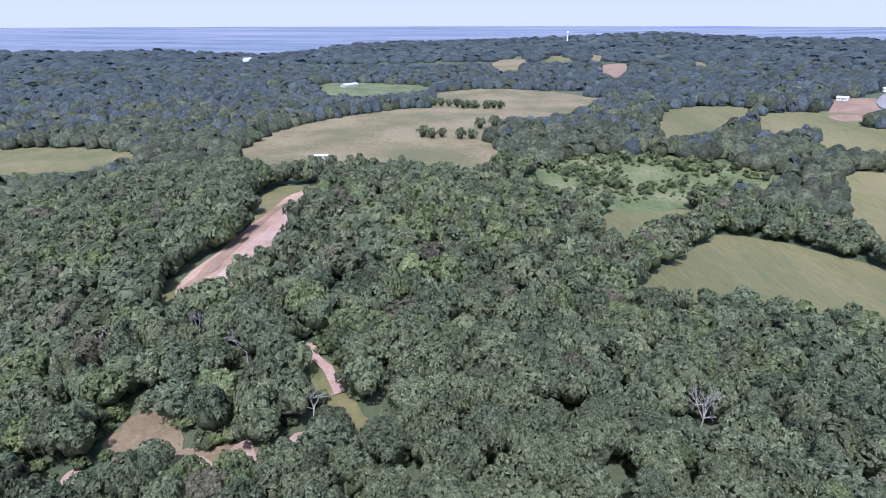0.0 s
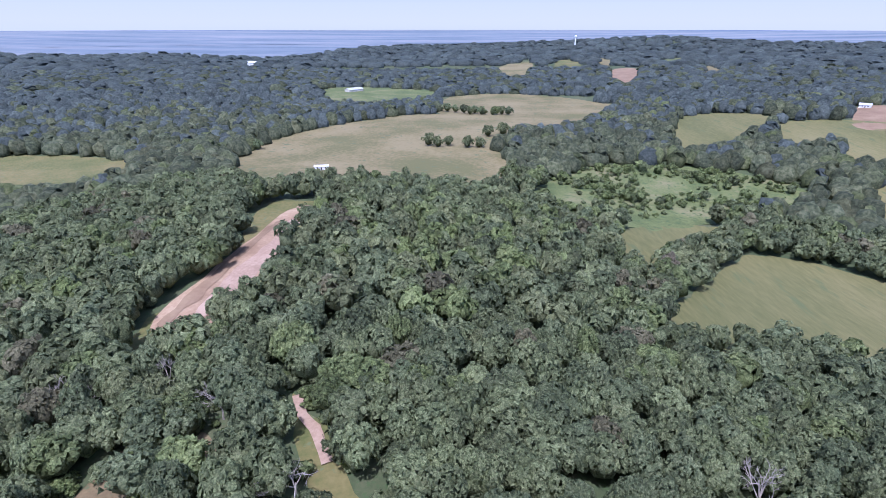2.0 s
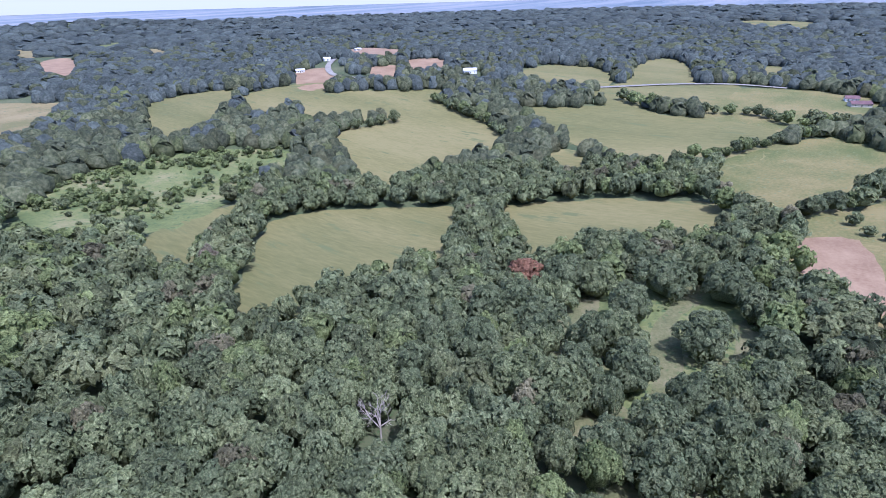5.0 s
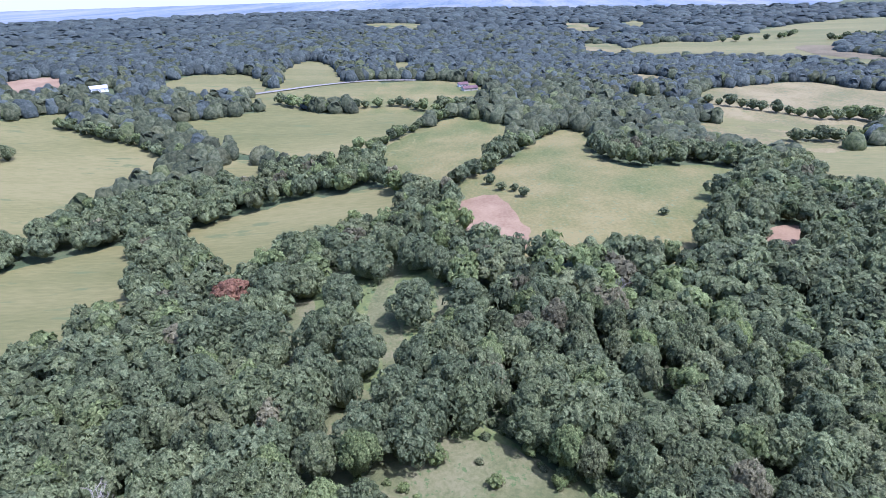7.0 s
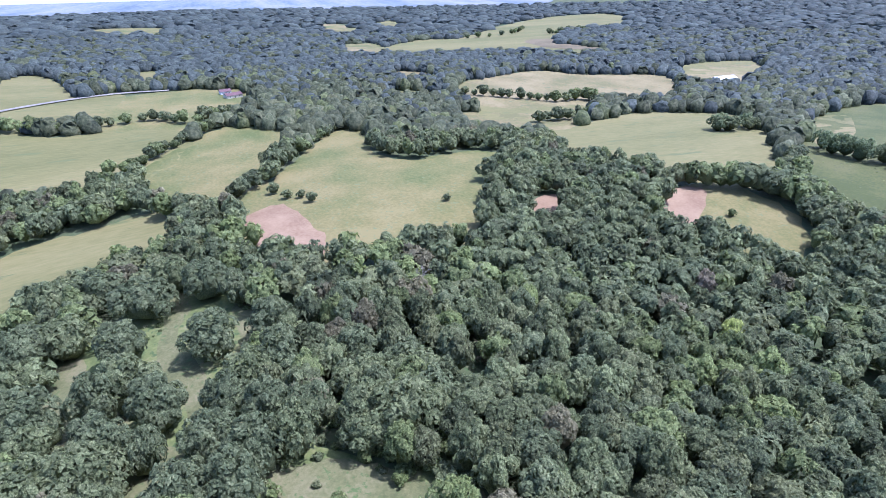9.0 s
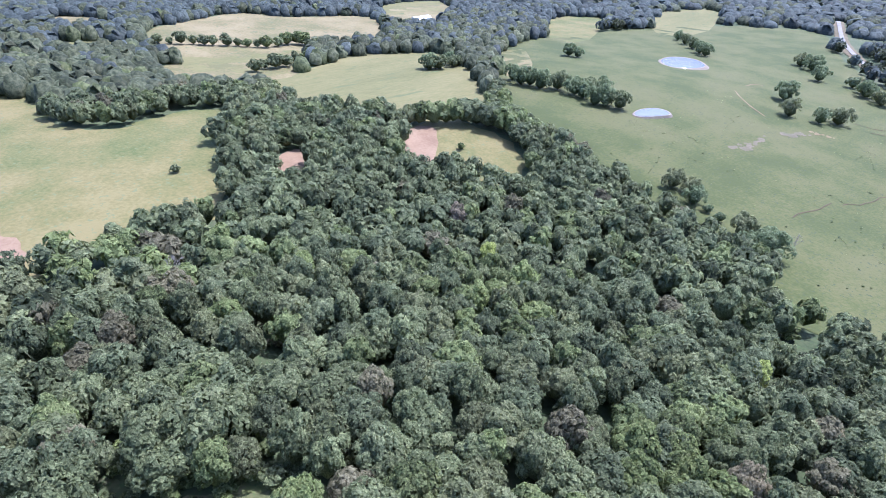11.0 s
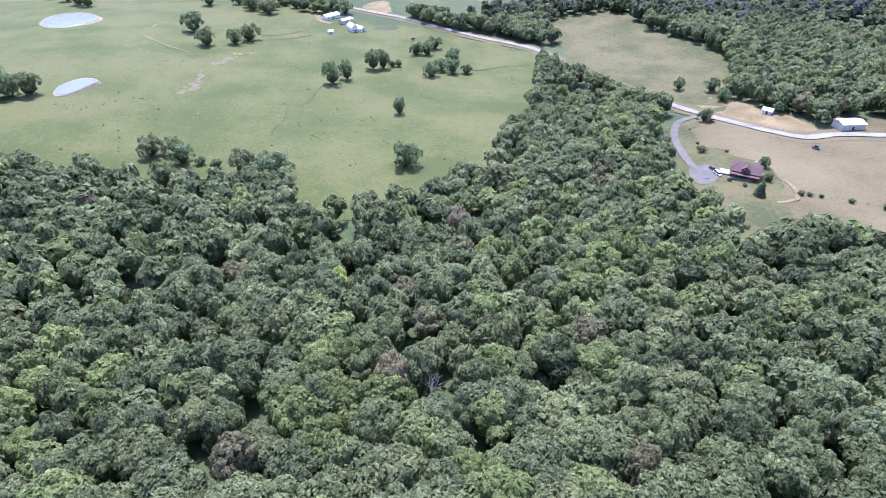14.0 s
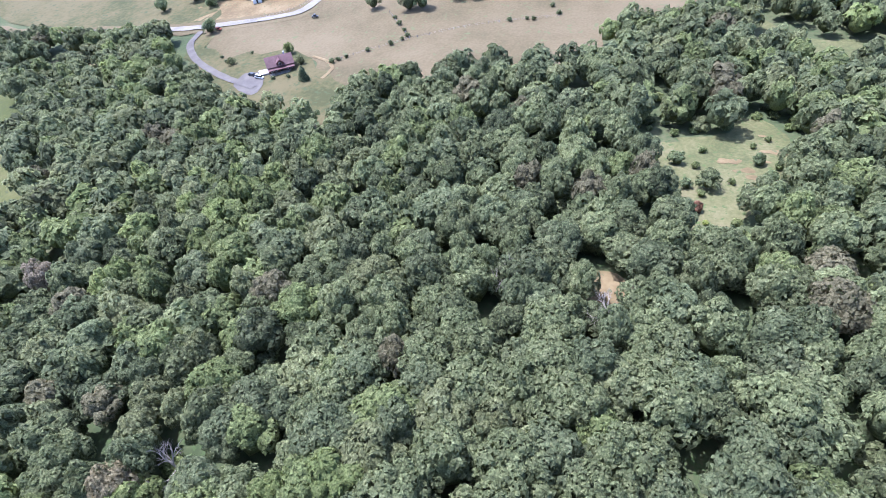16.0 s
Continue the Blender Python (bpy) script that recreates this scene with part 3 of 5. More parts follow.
field("rough_grass", [(-160, -331), (-180, -327), (-200, -303), (-186, -283), (-170, -289), (-161, -311)], HAY, "pale rough grass at a wood edge", "grass")

# ---- roads ----
GRAVEL_WAY = [(154.2, -1201.4), (101.8, -927.0), (29.7, -727.7), (-76.4, -613.6), (-118.4, -567.6), (-163.0, -500.0), (-204.7, -438.5), (-207.5, -380.0), (-222.3, -317.0), (-230.3, -268.0), (-237.2, -242.7), (-248.9, -211.8), (-261.9, -190.4), (-282.8, -185.9), (-310.6, -173.4), (-351.6, -161.1), (-392.9, -147.5), (-434.2, -136.9), (-478.5, -130.6)]
road("road_verge", GRAVEL_WAY, 17, HAY, "dry grass verge along the gravel road", 0.6, 4, "grass")
road("gravel_road", GRAVEL_WAY, 6.0, GRAVEL, "pale white gravel country road")
road("driveway", [(-229.7, -243.0), (-213.7, -238.7), (-197.1, -220.7), (-184.6, -195.9), (-178.0, -177.2), (-174.4, -164.0)], 4.2, ASPHALT, "curved grey driveway to a house", verge=8)
road("country_road", [(630.4, 470.7), (629.8, 434.0), (640.6, 355.7), (668.5, 313.5), (724.7, 251.1), (760.7, 188.8), (765.8, 129.3)], 8, GRAVEL, "pale country road behind fields")
road("farm_track", [(640.2, 783.5), (583.0, 731.7), (541.1, 682.5), (524.0, 643.7), (529.4, 600.7)], 9, GRAVEL, "white curved farm track on a hillside", verge=16)
road("dirt_track", [(-44.0, 153.0), (-40.5, 145.0), (-36.0, 140.0), (-33.0, 134.0), (-30.0, 128.0)], 3.0, PALE_DIRT, "rutted dirt track through the woods", verge=0.5)

# ---- ponds ----
def pond(points, label):
    """Still water in a shallow muddy hollow."""
    out = rounded(points)
    mid = out.mean(0)
    z = float(np.percentile(ground(out[:, 0], out[:, 1]), 96)) + 0.7
    for name, grow, h, mat, text, kind in (("pond_bank", 1.10, z - 0.12, MUD, "brown muddy pond bank", "bank"), ("pond", 1.0, z, WATER, label, "pond")):
        p = mid + (out - mid) * grow
        bm = bmesh.new()
        upper = [bm.verts.new((x, y, h)) for x, y in p]
        lower = [bm.verts.new((*(mid + (np.array((x, y)) - mid) * 1.3), h - 5)) for x, y in p]
        bm.faces.new(upper)
        for k in range(len(p)):
            q = (k + 1) % len(p)
            bm.faces.new([upper[k], lower[k], lower[q], upper[q]])
        bmesh.ops.recalc_face_normals(bm, faces=bm.faces[:])
        tagged(part(name, bm, mat), text, kind, kind="structure")


pond([(239.4, -594.6), (239.9, -624.2), (223.8, -637.6), (205.9, -630.2), (190.0, -605.1), (199.3, -581.6), (219.5, -571.2)], "pale blue farm pond reflecting the sky")
pond([(169.4, -365.3), (171.0, -382.5), (163.7, -394.7), (155.8, -396.0), (147.0, -387.7), (153.2, -376.1), (161.0, -363.8)], "small muddy grey farm pond")

# ---- marks on the open land ----
def strewn(line, spread, count, size, mat, label):
    """Small irregular worn patches strewn along a line."""
    rng = np.random.default_rng(count)
    c = smooth_line(line, 1.0)
    for k in range(count):
        x, y = c[rng.integers(len(c))] + rng.normal(0, spread, 2)
        m = int(rng.integers(6, 10))
        r = size * rng.uniform(0.35, 1.3) * rng.uniform(0.5, 1.3, m)
        t = np.arange(m) / m * 2 * np.pi
        field("bare_patch", [(x + p * math.cos(q), y + 1.7 * p * math.sin(q)) for p, q in zip(r, t)], mat, label, "dirt", layer=1, clear=False, wobble=0)


strewn([(90, -362), (86, -385), (82, -411)], 3.0, 14, 2.6, WORN, "worn pinkish bare patch on the pasture")
strewn([(78, -431), (70, -438), (62, -449)], 3.0, 10, 3.0, WORN, "worn pinkish bare patch on the pasture")
strewn([(-176, 62), (-150, 66), (-138, 62), (-148, 54)], 3.5, 12, 1.8, TAN_DIRT, "dry tan patch in a sunny glade")
strewn([(65, -462), (56, -462), (45, -463)], 1.2, 10, 2.0, TAN_DIRT, "pale tan worn patch on the pasture")
road("cattle_path", [(137.8, -525.3), (128.0, -506.3), (112.1, -482.9), (96.5, -465.4)], 1.6, TAN_DIRT, "thin tan cattle path on the pasture", 1, 0)
road("cattle_path", [(136.6, -558.6), (132.2, -575.9), (124.7, -577.1)], 2.2, TAN_DIRT, "thin tan cattle path on the pasture", 1, 0)
for pts in ([(-8, -382), (2, -370), (11, -347), (20, -333)], [(23, -328), (30, -312), (37, -290)], [(-120, -400), (-142, -399), (-164, -402), (-185, -399)], [(-72, -350), (-81, -336), (-87, -319)], [(-9, -526), (10, -515), (28, -508)], [(40.5, -521.1), (16.6, -527.1), (-12.6, -553.2)]):
    c = smooth_line(pts, 3.0)
    c = c + np.random.default_rng(len(c)).normal(0, 0.9, c.shape)
    road("gully", [tuple(p) for p in c[::2]], 0.9, GULLY, "narrow eroded gully in the pasture", 1, 0, "gully")
WATERWAY = material("waterway_grass", [(0.064, 0.078, 0.040), (0.086, 0.098, 0.053), (0.109, 0.113, 0.068)], 0.03, 0.4, 0.95, 0.1)
for pts, w in (([(-8.4, -949.2), (-42.1, -850.4), (-55.9, -808.6), (-70.5, -758.1), (-81.9, -707.2), (-92.1, -664.3)], 8), ([(-254.5, -907.1), (-212.4, -809.6), (-200.6, -753.7), (-204.8, -675.7), (-218.2, -623.7), (-242.9, -605.4)], 9), ([(-162.0, -696.1), (-195.5, -716.9)], 8)):
    road("grass_waterway", pts, w, WATERWAY, "pale grass waterway winding through corn", 1, 0, "grass")
field("corn_edge", [(-68.6, -626.3), (-89.1, -652.4), (-111.0, -656.8), (-103.0, -591.2)], TAN_DIRT, "bare tan corner of the corn field", "dirt", layer=1, clear=False)
road("yard_path", [(-209.6, -149.6), (-206.5, -139.7), (-199.2, -131.3), (-187.8, -131.4)], 2.0, TAN_DIRT, "worn tan path round the lawn", 2, 0, "path")
field("drive_yard", [(-177.0, -180.1), (-189.6, -178.8), (-188.2, -166.4), (-176.9, -159.4), (-166.1, -159.1), (-169.4, -170.7)], ASPHALT, "grey parking yard beside the house", "drive", layer=2, clear=False)
road("farm_yard", [(-29.5, -655.1), (-22.7, -610.5), (-22.3, -581.6), (-31.6, -568.3)], 7, TAN_DIRT, "dusty farm lane beside the farmhouse", 1, 1, "road")

# ---- forest ----
rng = np.random.default_rng(7)
MIDDLE = np.array((10.0, 20.0))


def open_land(x, y, margin=0.0):
    """Where no tree of the forest stands."""
    hit = np.zeros(np.shape(x), bool)
    for out in CLEAR:
        lo, hi = out.min(0) - 1, out.max(0) + 1
        near = (x > lo[0]) & (x < hi[0]) & (y > lo[1]) & (y < hi[1])
        if near.any():
            hit[near] |= inside(out, x[near], y[near])
    for a, b, r in KEEP_OUT:
        hit |= np.hypot(x - a, y - b) < r
    for c, w in ROADS:
        lo, hi = c.min(0) - 15, c.max(0) + 15
        near = np.flatnonzero((x > lo[0]) & (x < hi[0]) & (y > lo[1]) & (y < hi[1]))
        if len(near):
            d = np.hypot(x[near, None] - c[None, :, 0], y[near, None] - c[None, :, 1]).min(1)
            hit[near] |= d < w + margin
    return hit


def tufts(centres, normals, sizes, rng, sides=5):
    """Small rounded sprays of leaves: a ragged ring that droops from a raised middle."""
    m = len(centres)
    ref = np.where(np.abs(normals[:, 2:3]) < 0.9, [[0, 0, 1.0]], [[1.0, 0, 0]])
    a = np.cross(normals, ref)
    a /= np.linalg.norm(a, axis=1)[:, None]
    b = np.cross(normals, a)
    ang = np.arange(sides) / sides * 2 * np.pi + rng.uniform(0, 6.28, (m, 1)) + rng.uniform(-0.3, 0.3, (m, sides))
    rad = sizes[:, None] * rng.uniform(0.75, 1.6, (m, sides))
    ring = centres[:, None] + (np.cos(ang) * rad)[..., None] * a[:, None] + (np.sin(ang) * rad)[..., None] * b[:, None]
    ring = ring - normals[:, None] * (sizes[:, None] * rng.uniform(0.1, 0.7, (m, sides)))[..., None]
    tip = centres + normals * (sizes * rng.uniform(0.35, 0.9, m))[:, None]
    v = np.concatenate([ring, tip[:, None]], 1).reshape(-1, 3)
    base = np.arange(m)[:, None] * (sides + 1)
    k = np.arange(sides)
    f = np.stack([base + k, base + (k + 1) % sides, np.broadcast_to(base + sides, (m, sides))], -1).reshape(-1, 3)
    return v, f


def sprays(centres, normals, sizes, rng, tilt=0.34):
    """Single leafy sprays, each a ragged three-cornered piece, with soft normals round the crown."""
    m = len(centres)
    flat = normals + rng.normal(0, tilt, normals.shape)
    flat /= np.linalg.norm(flat, axis=1)[:, None]
    ref = np.where(np.abs(flat[:, 2:3]) < 0.9, [[0, 0, 1.0]], [[1.0, 0, 0]])
    a = np.cross(flat, ref)
    a /= np.linalg.norm(a, axis=1)[:, None]
    b = np.cross(flat, a)
    ang = np.arange(3) / 3 * 2 * np.pi + rng.uniform(0, 6.28, (m, 1)) + rng.uniform(-0.4, 0.4, (m, 3))
    rad = sizes[:, None] * rng.uniform(0.85, 1.28, (m, 3))
    v = centres[:, None] + (np.cos(ang) * rad)[..., None] * a[:, None] + (np.sin(ang) * rad)[..., None] * b[:, None]
    soft = normals * 0.65 + flat * 0.5
    soft /= np.linalg.norm(soft, axis=1)[:, None]
    return v.reshape(-1, 3), np.arange(3 * m).reshape(-1, 3), np.repeat(soft, 3, 0)


def crown(seed, count, size, lobes=9, tall=1.0, loose=1.0, tilt=0.34):
    """A crown of unit width and height about 1: a dome of rounded lobes, each set with leafy sprays."""
    rng = np.random.default_rng(seed)
    ang = rng.uniform(0, 6.28, lobes)
    out = np.sqrt(rng.uniform(0.03, 1, lobes)) * 0.38 * loose
    up = 0.36 + 0.50 * np.sqrt(np.maximum(0, 1 - (out / 0.42 / loose) ** 2)) * rng.uniform(0.72, 1.06, lobes)
    mid = np.stack([np.cos(ang) * out, np.sin(ang) * out, up], 1)
    mid[0] = (0, 0, 0.62)
    mid[:, :2] *= rng.uniform(0.86, 1.16, 2)
    rad = rng.uniform(0.075, 0.155, lobes) * (24 / max(24, lobes)) ** 0.25 / loose
    rad[0] = 0.26 / loose
    pick = rng.choice(lobes, count * 6, p=rad ** 2 / (rad ** 2).sum())
    d = rng.normal(size=(count * 6, 3))
    d[:, 2] += 0.55
    d /= np.linalg.norm(d, axis=1)[:, None]
    c = mid[pick] + d * rad[pick, None] * rng.uniform(0.90, 1.07, (len(pick), 1))
    gap = np.linalg.norm(c[:, None] - mid[None], axis=2) - rad[None] * 0.94
    gap[np.arange(len(pick)), pick] = 1
    c, d = c[(gap > 0).all(1)][:count], d[(gap > 0).all(1)][:count]
    whole = c - (0, 0, 0.35)
    whole /= np.linalg.norm(whole, axis=1)[:, None]
    d = d + 0.18 * whole + (0, 0, 0.1)
    d /= np.linalg.norm(d, axis=1)[:, None]
    v, f, n = sprays(c, d, size * rng.uniform(0.7, 1.35, len(c)), rng, tilt)
    # the shaded inner leaves
    ic = bmesh.new()
    if count > 60:
        bmesh.ops.create_icosphere(ic, subdivisions=1, radius=1)
    else:
        bmesh.ops.create_cone(ic, cap_ends=False, segments=4, radius1=1, radius2=0.4, depth=1.6)
        bmesh.ops.triangulate(ic, faces=ic.faces[:])
    iv = np.array([w.co for w in ic.verts])
    itri = np.array([[w.index for w in g.verts] for g in ic.faces])
    ic.free()
    inn = iv / np.linalg.norm(iv, axis=1)[:, None]
    iv = iv * (0.34, 0.34, 0.28) / loose ** 2 * rng.uniform(0.85, 1.1, (len(iv), 1)) + (0, 0, 0.53)
    f = np.concatenate([f, itri + len(v)])
    v = np.concatenate([v, iv])
    n = np.concatenate([n, inn])
    v[:, 2] = 1 - (1 - v[:, 2]) * 1.2
    v[:, 2] *= tall
    return v, f, n


def lump(seed, sides=6):
    """A far clump of tree tops."""
    rng = np.random.default_rng(seed)
    rings = [(0.50, 0.05), (0.48, 0.48), (0.30, 0.80)]
    v = []
    for r, z in rings:
        a = np.arange(sides) / sides * 6.283 + rng.uniform(0, 1)
        rr = r * rng.uniform(0.75, 1.2, sides)
        v += [(x, y, z + h) for x, y, h in zip(np.cos(a) * rr, np.sin(a) * rr, rng.uniform(-0.12, 0.14, sides) * (z > 0))]
    v.append((0, 0, 0.94))
    f = []
    for k in range(2):
        for s in range(sides):
            a, b = k * sides + s, k * sides + (s + 1) % sides
            f += [(a, b, a + sides), (b, b + sides, a + sides)]
    f += [(2 * sides + s, 2 * sides + (s + 1) % sides, 3 * sides) for s in range(sides)]
    n = np.array(v) - (0, 0, 0.1)
    n /= np.linalg.norm(n, axis=1)[:, None]
    return np.array(v), np.array(f), n


def woods(name, x, y, wide, tall, kinds, species, mats, sink=0.0, uneven=0.16):
    """One mesh of many crowns: copies of the given shapes at places, each tree of its own tone."""
    pick = rng.integers(0, len(kinds), len(x))
    turn = rng.uniform(0, 6.283, len(x))
    z = ground(x, y) + sink
    tones = np.clip(rng.normal(0, uneven, len(x)), -0.3, 0.34)
    verts, faces, slots, normals, tone, base = [], [], [], [], [], 0
    for k, (v, f, n) in enumerate(kinds):
        w = np.flatnonzero(pick == k)
        if not len(w):
            continue
        c, s = np.cos(turn[w])[:, None], np.sin(turn[w])[:, None]
        p = np.empty((len(w), len(v), 3), np.float32)
        p[..., 0] = (v[None, :, 0] * c - v[None, :, 1] * s) * wide[w, None] + x[w, None]
        p[..., 1] = (v[None, :, 0] * s + v[None, :, 1] * c) * wide[w, None] + y[w, None]
        p[..., 2] = v[None, :, 2] * tall[w, None] + z[w, None]
        verts.append(p.reshape(-1, 3))
        q = np.empty((len(w), len(v), 3), np.float32)
        q[..., 0] = n[None, :, 0] * c - n[None, :, 1] * s
        q[..., 1] = n[None, :, 0] * s + n[None, :, 1] * c
        q[..., 2] = n[None, :, 2]
        normals.append(q.reshape(-1, 3))
        tone.append(np.repeat(tones[w], len(v)))
        faces.append((f[None] + (np.arange(len(w)) * len(v))[:, None, None] + base).reshape(-1, 3))
        slots.append(np.repeat(species[w], len(f)))
        base += len(w) * len(v)
    return new(name, grid_mesh(name, np.concatenate(verts), np.concatenate(faces), mats, np.concatenate(slots), True, np.concatenate(normals), np.concatenate(tone)))


def places(near, far, step, jitter=0.42):
    """Loose rows of places between two distances from the middle, off the open land."""
    k = np.arange(-far, far + step, step)
    x, y = np.meshgrid(k, k * 0.9, indexing="ij")
    x = (x + (np.arange(len(k)) % 2)[None, :] * step / 2).ravel()
    y = y.ravel()
    x = x + rng.uniform(-jitter, jitter, len(x)) * step + MIDDLE[0]
    y = y + rng.uniform(-jitter, jitter, len(y)) * step + MIDDLE[1]
    d = np.hypot(x - MIDDLE[0], y - MIDDLE[1])
    ok = (d >= near) & (d < far)
    x, y = x[ok], y[ok]
    ok = ~open_land(x, y, step * 0.25)
    return x[ok], y[ok]


def species_of(x, y):
    """Kinds of trees stand in loose groups."""
    n = np.sin(x * 0.031 + 1.3) * np.cos(y * 0.027) + np.sin(x * 0.011 - y * 0.017)
    p = rng.uniform(0, 1, len(x)) + 0.16 * n
    kind = np.select([p < 0.48, p < 0.76, p < 0.90, p < 1.06], [0, 1, 2, 3], 4)
    return np.where(rng.uniform(0, 1, len(x)) < 0.035, 5, kind)


TOP = [crown(k, 1450, 0.034, 38) for k in range(12)]
HI = [crown(20 + k, 680, 0.049, 34, tilt=0.28) for k in range(12)]
MID = [crown(40 + k, 225, 0.080, 18, tilt=0.2) for k in range(12)]
LOW = [crown(80 + k, 36, 0.18, 8, tilt=0.2) for k in range(8)]
LUMP = [lump(k) for k in range(14)]

x, y = places(0, 175, 9.1)
d = np.hypot(x - MIDDLE[0], y - MIDDLE[1])
order = np.argsort(d)
near_x, near_y = x[order], y[order]
wide = rng.uniform(9.5, 16.5, len(x))
tall = rng.uniform(12.5, 17.5, len(x))
near_sp = species_of(near_x, near_y)


def trunk(height, radius, seed):
    """A tapered trunk with a few limbs."""
    rng = np.random.default_rng(seed)
    bm = bmesh.new()

    def limb(a, b, ra, rb, sides=6):
        way = (Vector(b) - Vector(a))
        m = Matrix.Translation((Vector(a) + Vector(b)) / 2) @ way.to_track_quat("Z", "Y").to_matrix().to_4x4()
        bmesh.ops.create_cone(bm, cap_ends=True, segments=sides, radius1=ra, radius2=rb, depth=way.length, matrix=m)

    limb((0, 0, -0.6), (0.1, 0, height * 0.35), radius, radius * 0.75)
    limb((0.1, 0, height * 0.34), (0, 0.1, height * 0.75), radius * 0.75, radius * 0.3)
    for _ in range(4):
        a = rng.uniform(0, 6.28)
        z = height * rng.uniform(0.3, 0.5)
        r = height * rng.uniform(0.14, 0.22)
        limb((0, 0, z), (math.cos(a) * r, math.sin(a) * r, z + height * 0.18), radius * 0.4, radius * 0.12, 5)
    return bm


TREES = []
for k in range(12):
    root = new("tree", None)
    v, f, n = TOP[k]
    sp = [0, 1, 0, 2, 0, 1, 3, 2, 5, 1, 2, 4][k]
    me = grid_mesh("crown", v * (13.5, 13.5, 15.5), f, [LEAF[sp]], smooth=True, normals=n)
    top = new("crown", me)
    top.parent = root
    part("trunk", trunk(14, 0.32, k), BARK, root)
    tagged(root, ["broad green oak with dense leafy crown in the forest", "dark green oak with dense crown in the forest", "fresh green hickory with lumpy crown in the forest",
                  "olive green tree with dry looking crown in the forest", "bright green young tree standing in the forest", "brown-tinged oak with a dry crown in the forest"][sp], "tree", "forest trees")
    TREES.append((root, sp))
SINGLE = 135
first = {}
for k in range(min(SINGLE, len(near_x))):
    same = [q for q, (r, sp) in enumerate(TREES) if sp == near_sp[k]]
    q = same[int(rng.integers(len(same)))]
    s = rng.uniform(0.82, 1.36)
    m = pose(near_x[k], near_y[k], float(ground(near_x[k], near_y[k])), 0, 0, rng.uniform(0, 360)) @ Matrix.Diagonal((s, s, min(1.15, s * rng.uniform(0.9, 1.15)), 1))
    root = TREES[q][0]
    if q not in first:
        root.matrix_world = m
        first[q] = True
    else:
        t = root.copy()
        scene.collection.objects.link(t)
        t.matrix_world = m
        for c in root.children:
            e = c.copy()
            scene.collection.objects.link(e)
            e.parent = t
for q, (root, sp) in enumerate(TREES):
    if q not in first:
        for c in root.children:
            bpy.data.objects.remove(c)
        bpy.data.objects.remove(root)

d = np.sort(d)
edge = max(SINGLE, int((d < 105).sum()))
for a, b, kinds in ((SINGLE, edge, TOP), (edge, len(d), HI)):
    tagged(woods("near_forest", near_x[a:b], near_y[a:b], wide[a:b], tall[a:b], kinds, near_sp[a:b], LEAF), "dense green deciduous forest canopy on a ridge", "forest", kind="stuff")
x, y = places(175, 600, 9.9)
turn = np.degrees(np.arctan2(x, y)) % 360   # finer crowns reach further out where the camera looks at the farm
ok = (np.hypot(x - MIDDLE[0], y - MIDDLE[1]) < 430) | ((turn > 165) & (turn < 250))
x, y = x[ok], y[ok]
tagged(woods("middle_forest", x, y, rng.uniform(10.5, 17.5, len(x)), rng.uniform(13, 17.5, len(x)), MID, species_of(x, y), LEAF), "dense green forest on slopes and in hedgerows", "forest", kind="stuff")
x, y = places(430, 1050, 12.0)
seen = np.abs((np.degrees(np.arctan2(x, y)) - 272) % 360 - 180) > 140   # the far west, out of view: half the trees are left out
turn = np.degrees(np.arctan2(x, y)) % 360
seen = (~seen | (rng.uniform(0, 1, len(x)) < 0.5)) & ~((np.hypot(x - MIDDLE[0], y - MIDDLE[1]) < 600) & (turn > 165) & (turn < 250))
x, y = x[seen], y[seen]
# Darker and bluer leaves are picked further out, standing for haze.
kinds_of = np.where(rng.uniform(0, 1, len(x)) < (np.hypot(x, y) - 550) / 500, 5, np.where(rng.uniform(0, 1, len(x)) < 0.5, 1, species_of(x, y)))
turn = np.degrees(np.arctan2(x, y)) % 360
farm = (turn > 150) & (turn < 250) & (np.hypot(x, y) < 900)   # nearer the eye, on the farm side
for some, shapes in ((farm, LOW), (~farm, LUMP)):
    k = int(some.sum())
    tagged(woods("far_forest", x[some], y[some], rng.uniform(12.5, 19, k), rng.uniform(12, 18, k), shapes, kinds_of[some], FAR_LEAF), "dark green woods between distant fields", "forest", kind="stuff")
x, y = places(1050, 1700, 21)
turn = np.degrees(np.arctan2(x, y)) % 360
ok = (turn < 205) | (turn > 318) | (rng.uniform(0, 1, len(x)) < 0.3)
x, y = x[ok], y[ok]
# Mostly the blue-green leaves, with haze put into their colour.
tagged(woods("distant_forest", x, y, rng.uniform(19, 31, len(x)), rng.uniform(13, 19, len(x)), LUMP, rng.choice([0, 1, 1, 1], len(x)), [FAR_LEAF[1], FAR_LEAF[5]], -2), "dark oak woods far away, haze painted blue-green", "forest", kind="stuff")
x, y = places(1700, 3100, 49)
turn = np.degrees(np.arctan2(x, y)) % 360
ok = (turn < 205) | (turn > 318) | (rng.uniform(0, 1, len(x)) < 0.3)
x, y = x[ok], y[ok]
# Only the haze-coloured leaves here.
tagged(woods("horizon_forest", x, y, rng.uniform(36, 62, len(x)), rng.uniform(15, 22, len(x)), LUMP, np.ones(len(x), int), [FAR_LEAF[1], FAR_LEAF[5]], -2), "woods along the horizon, haze painted into blue-green leaves", "forest", kind="stuff")

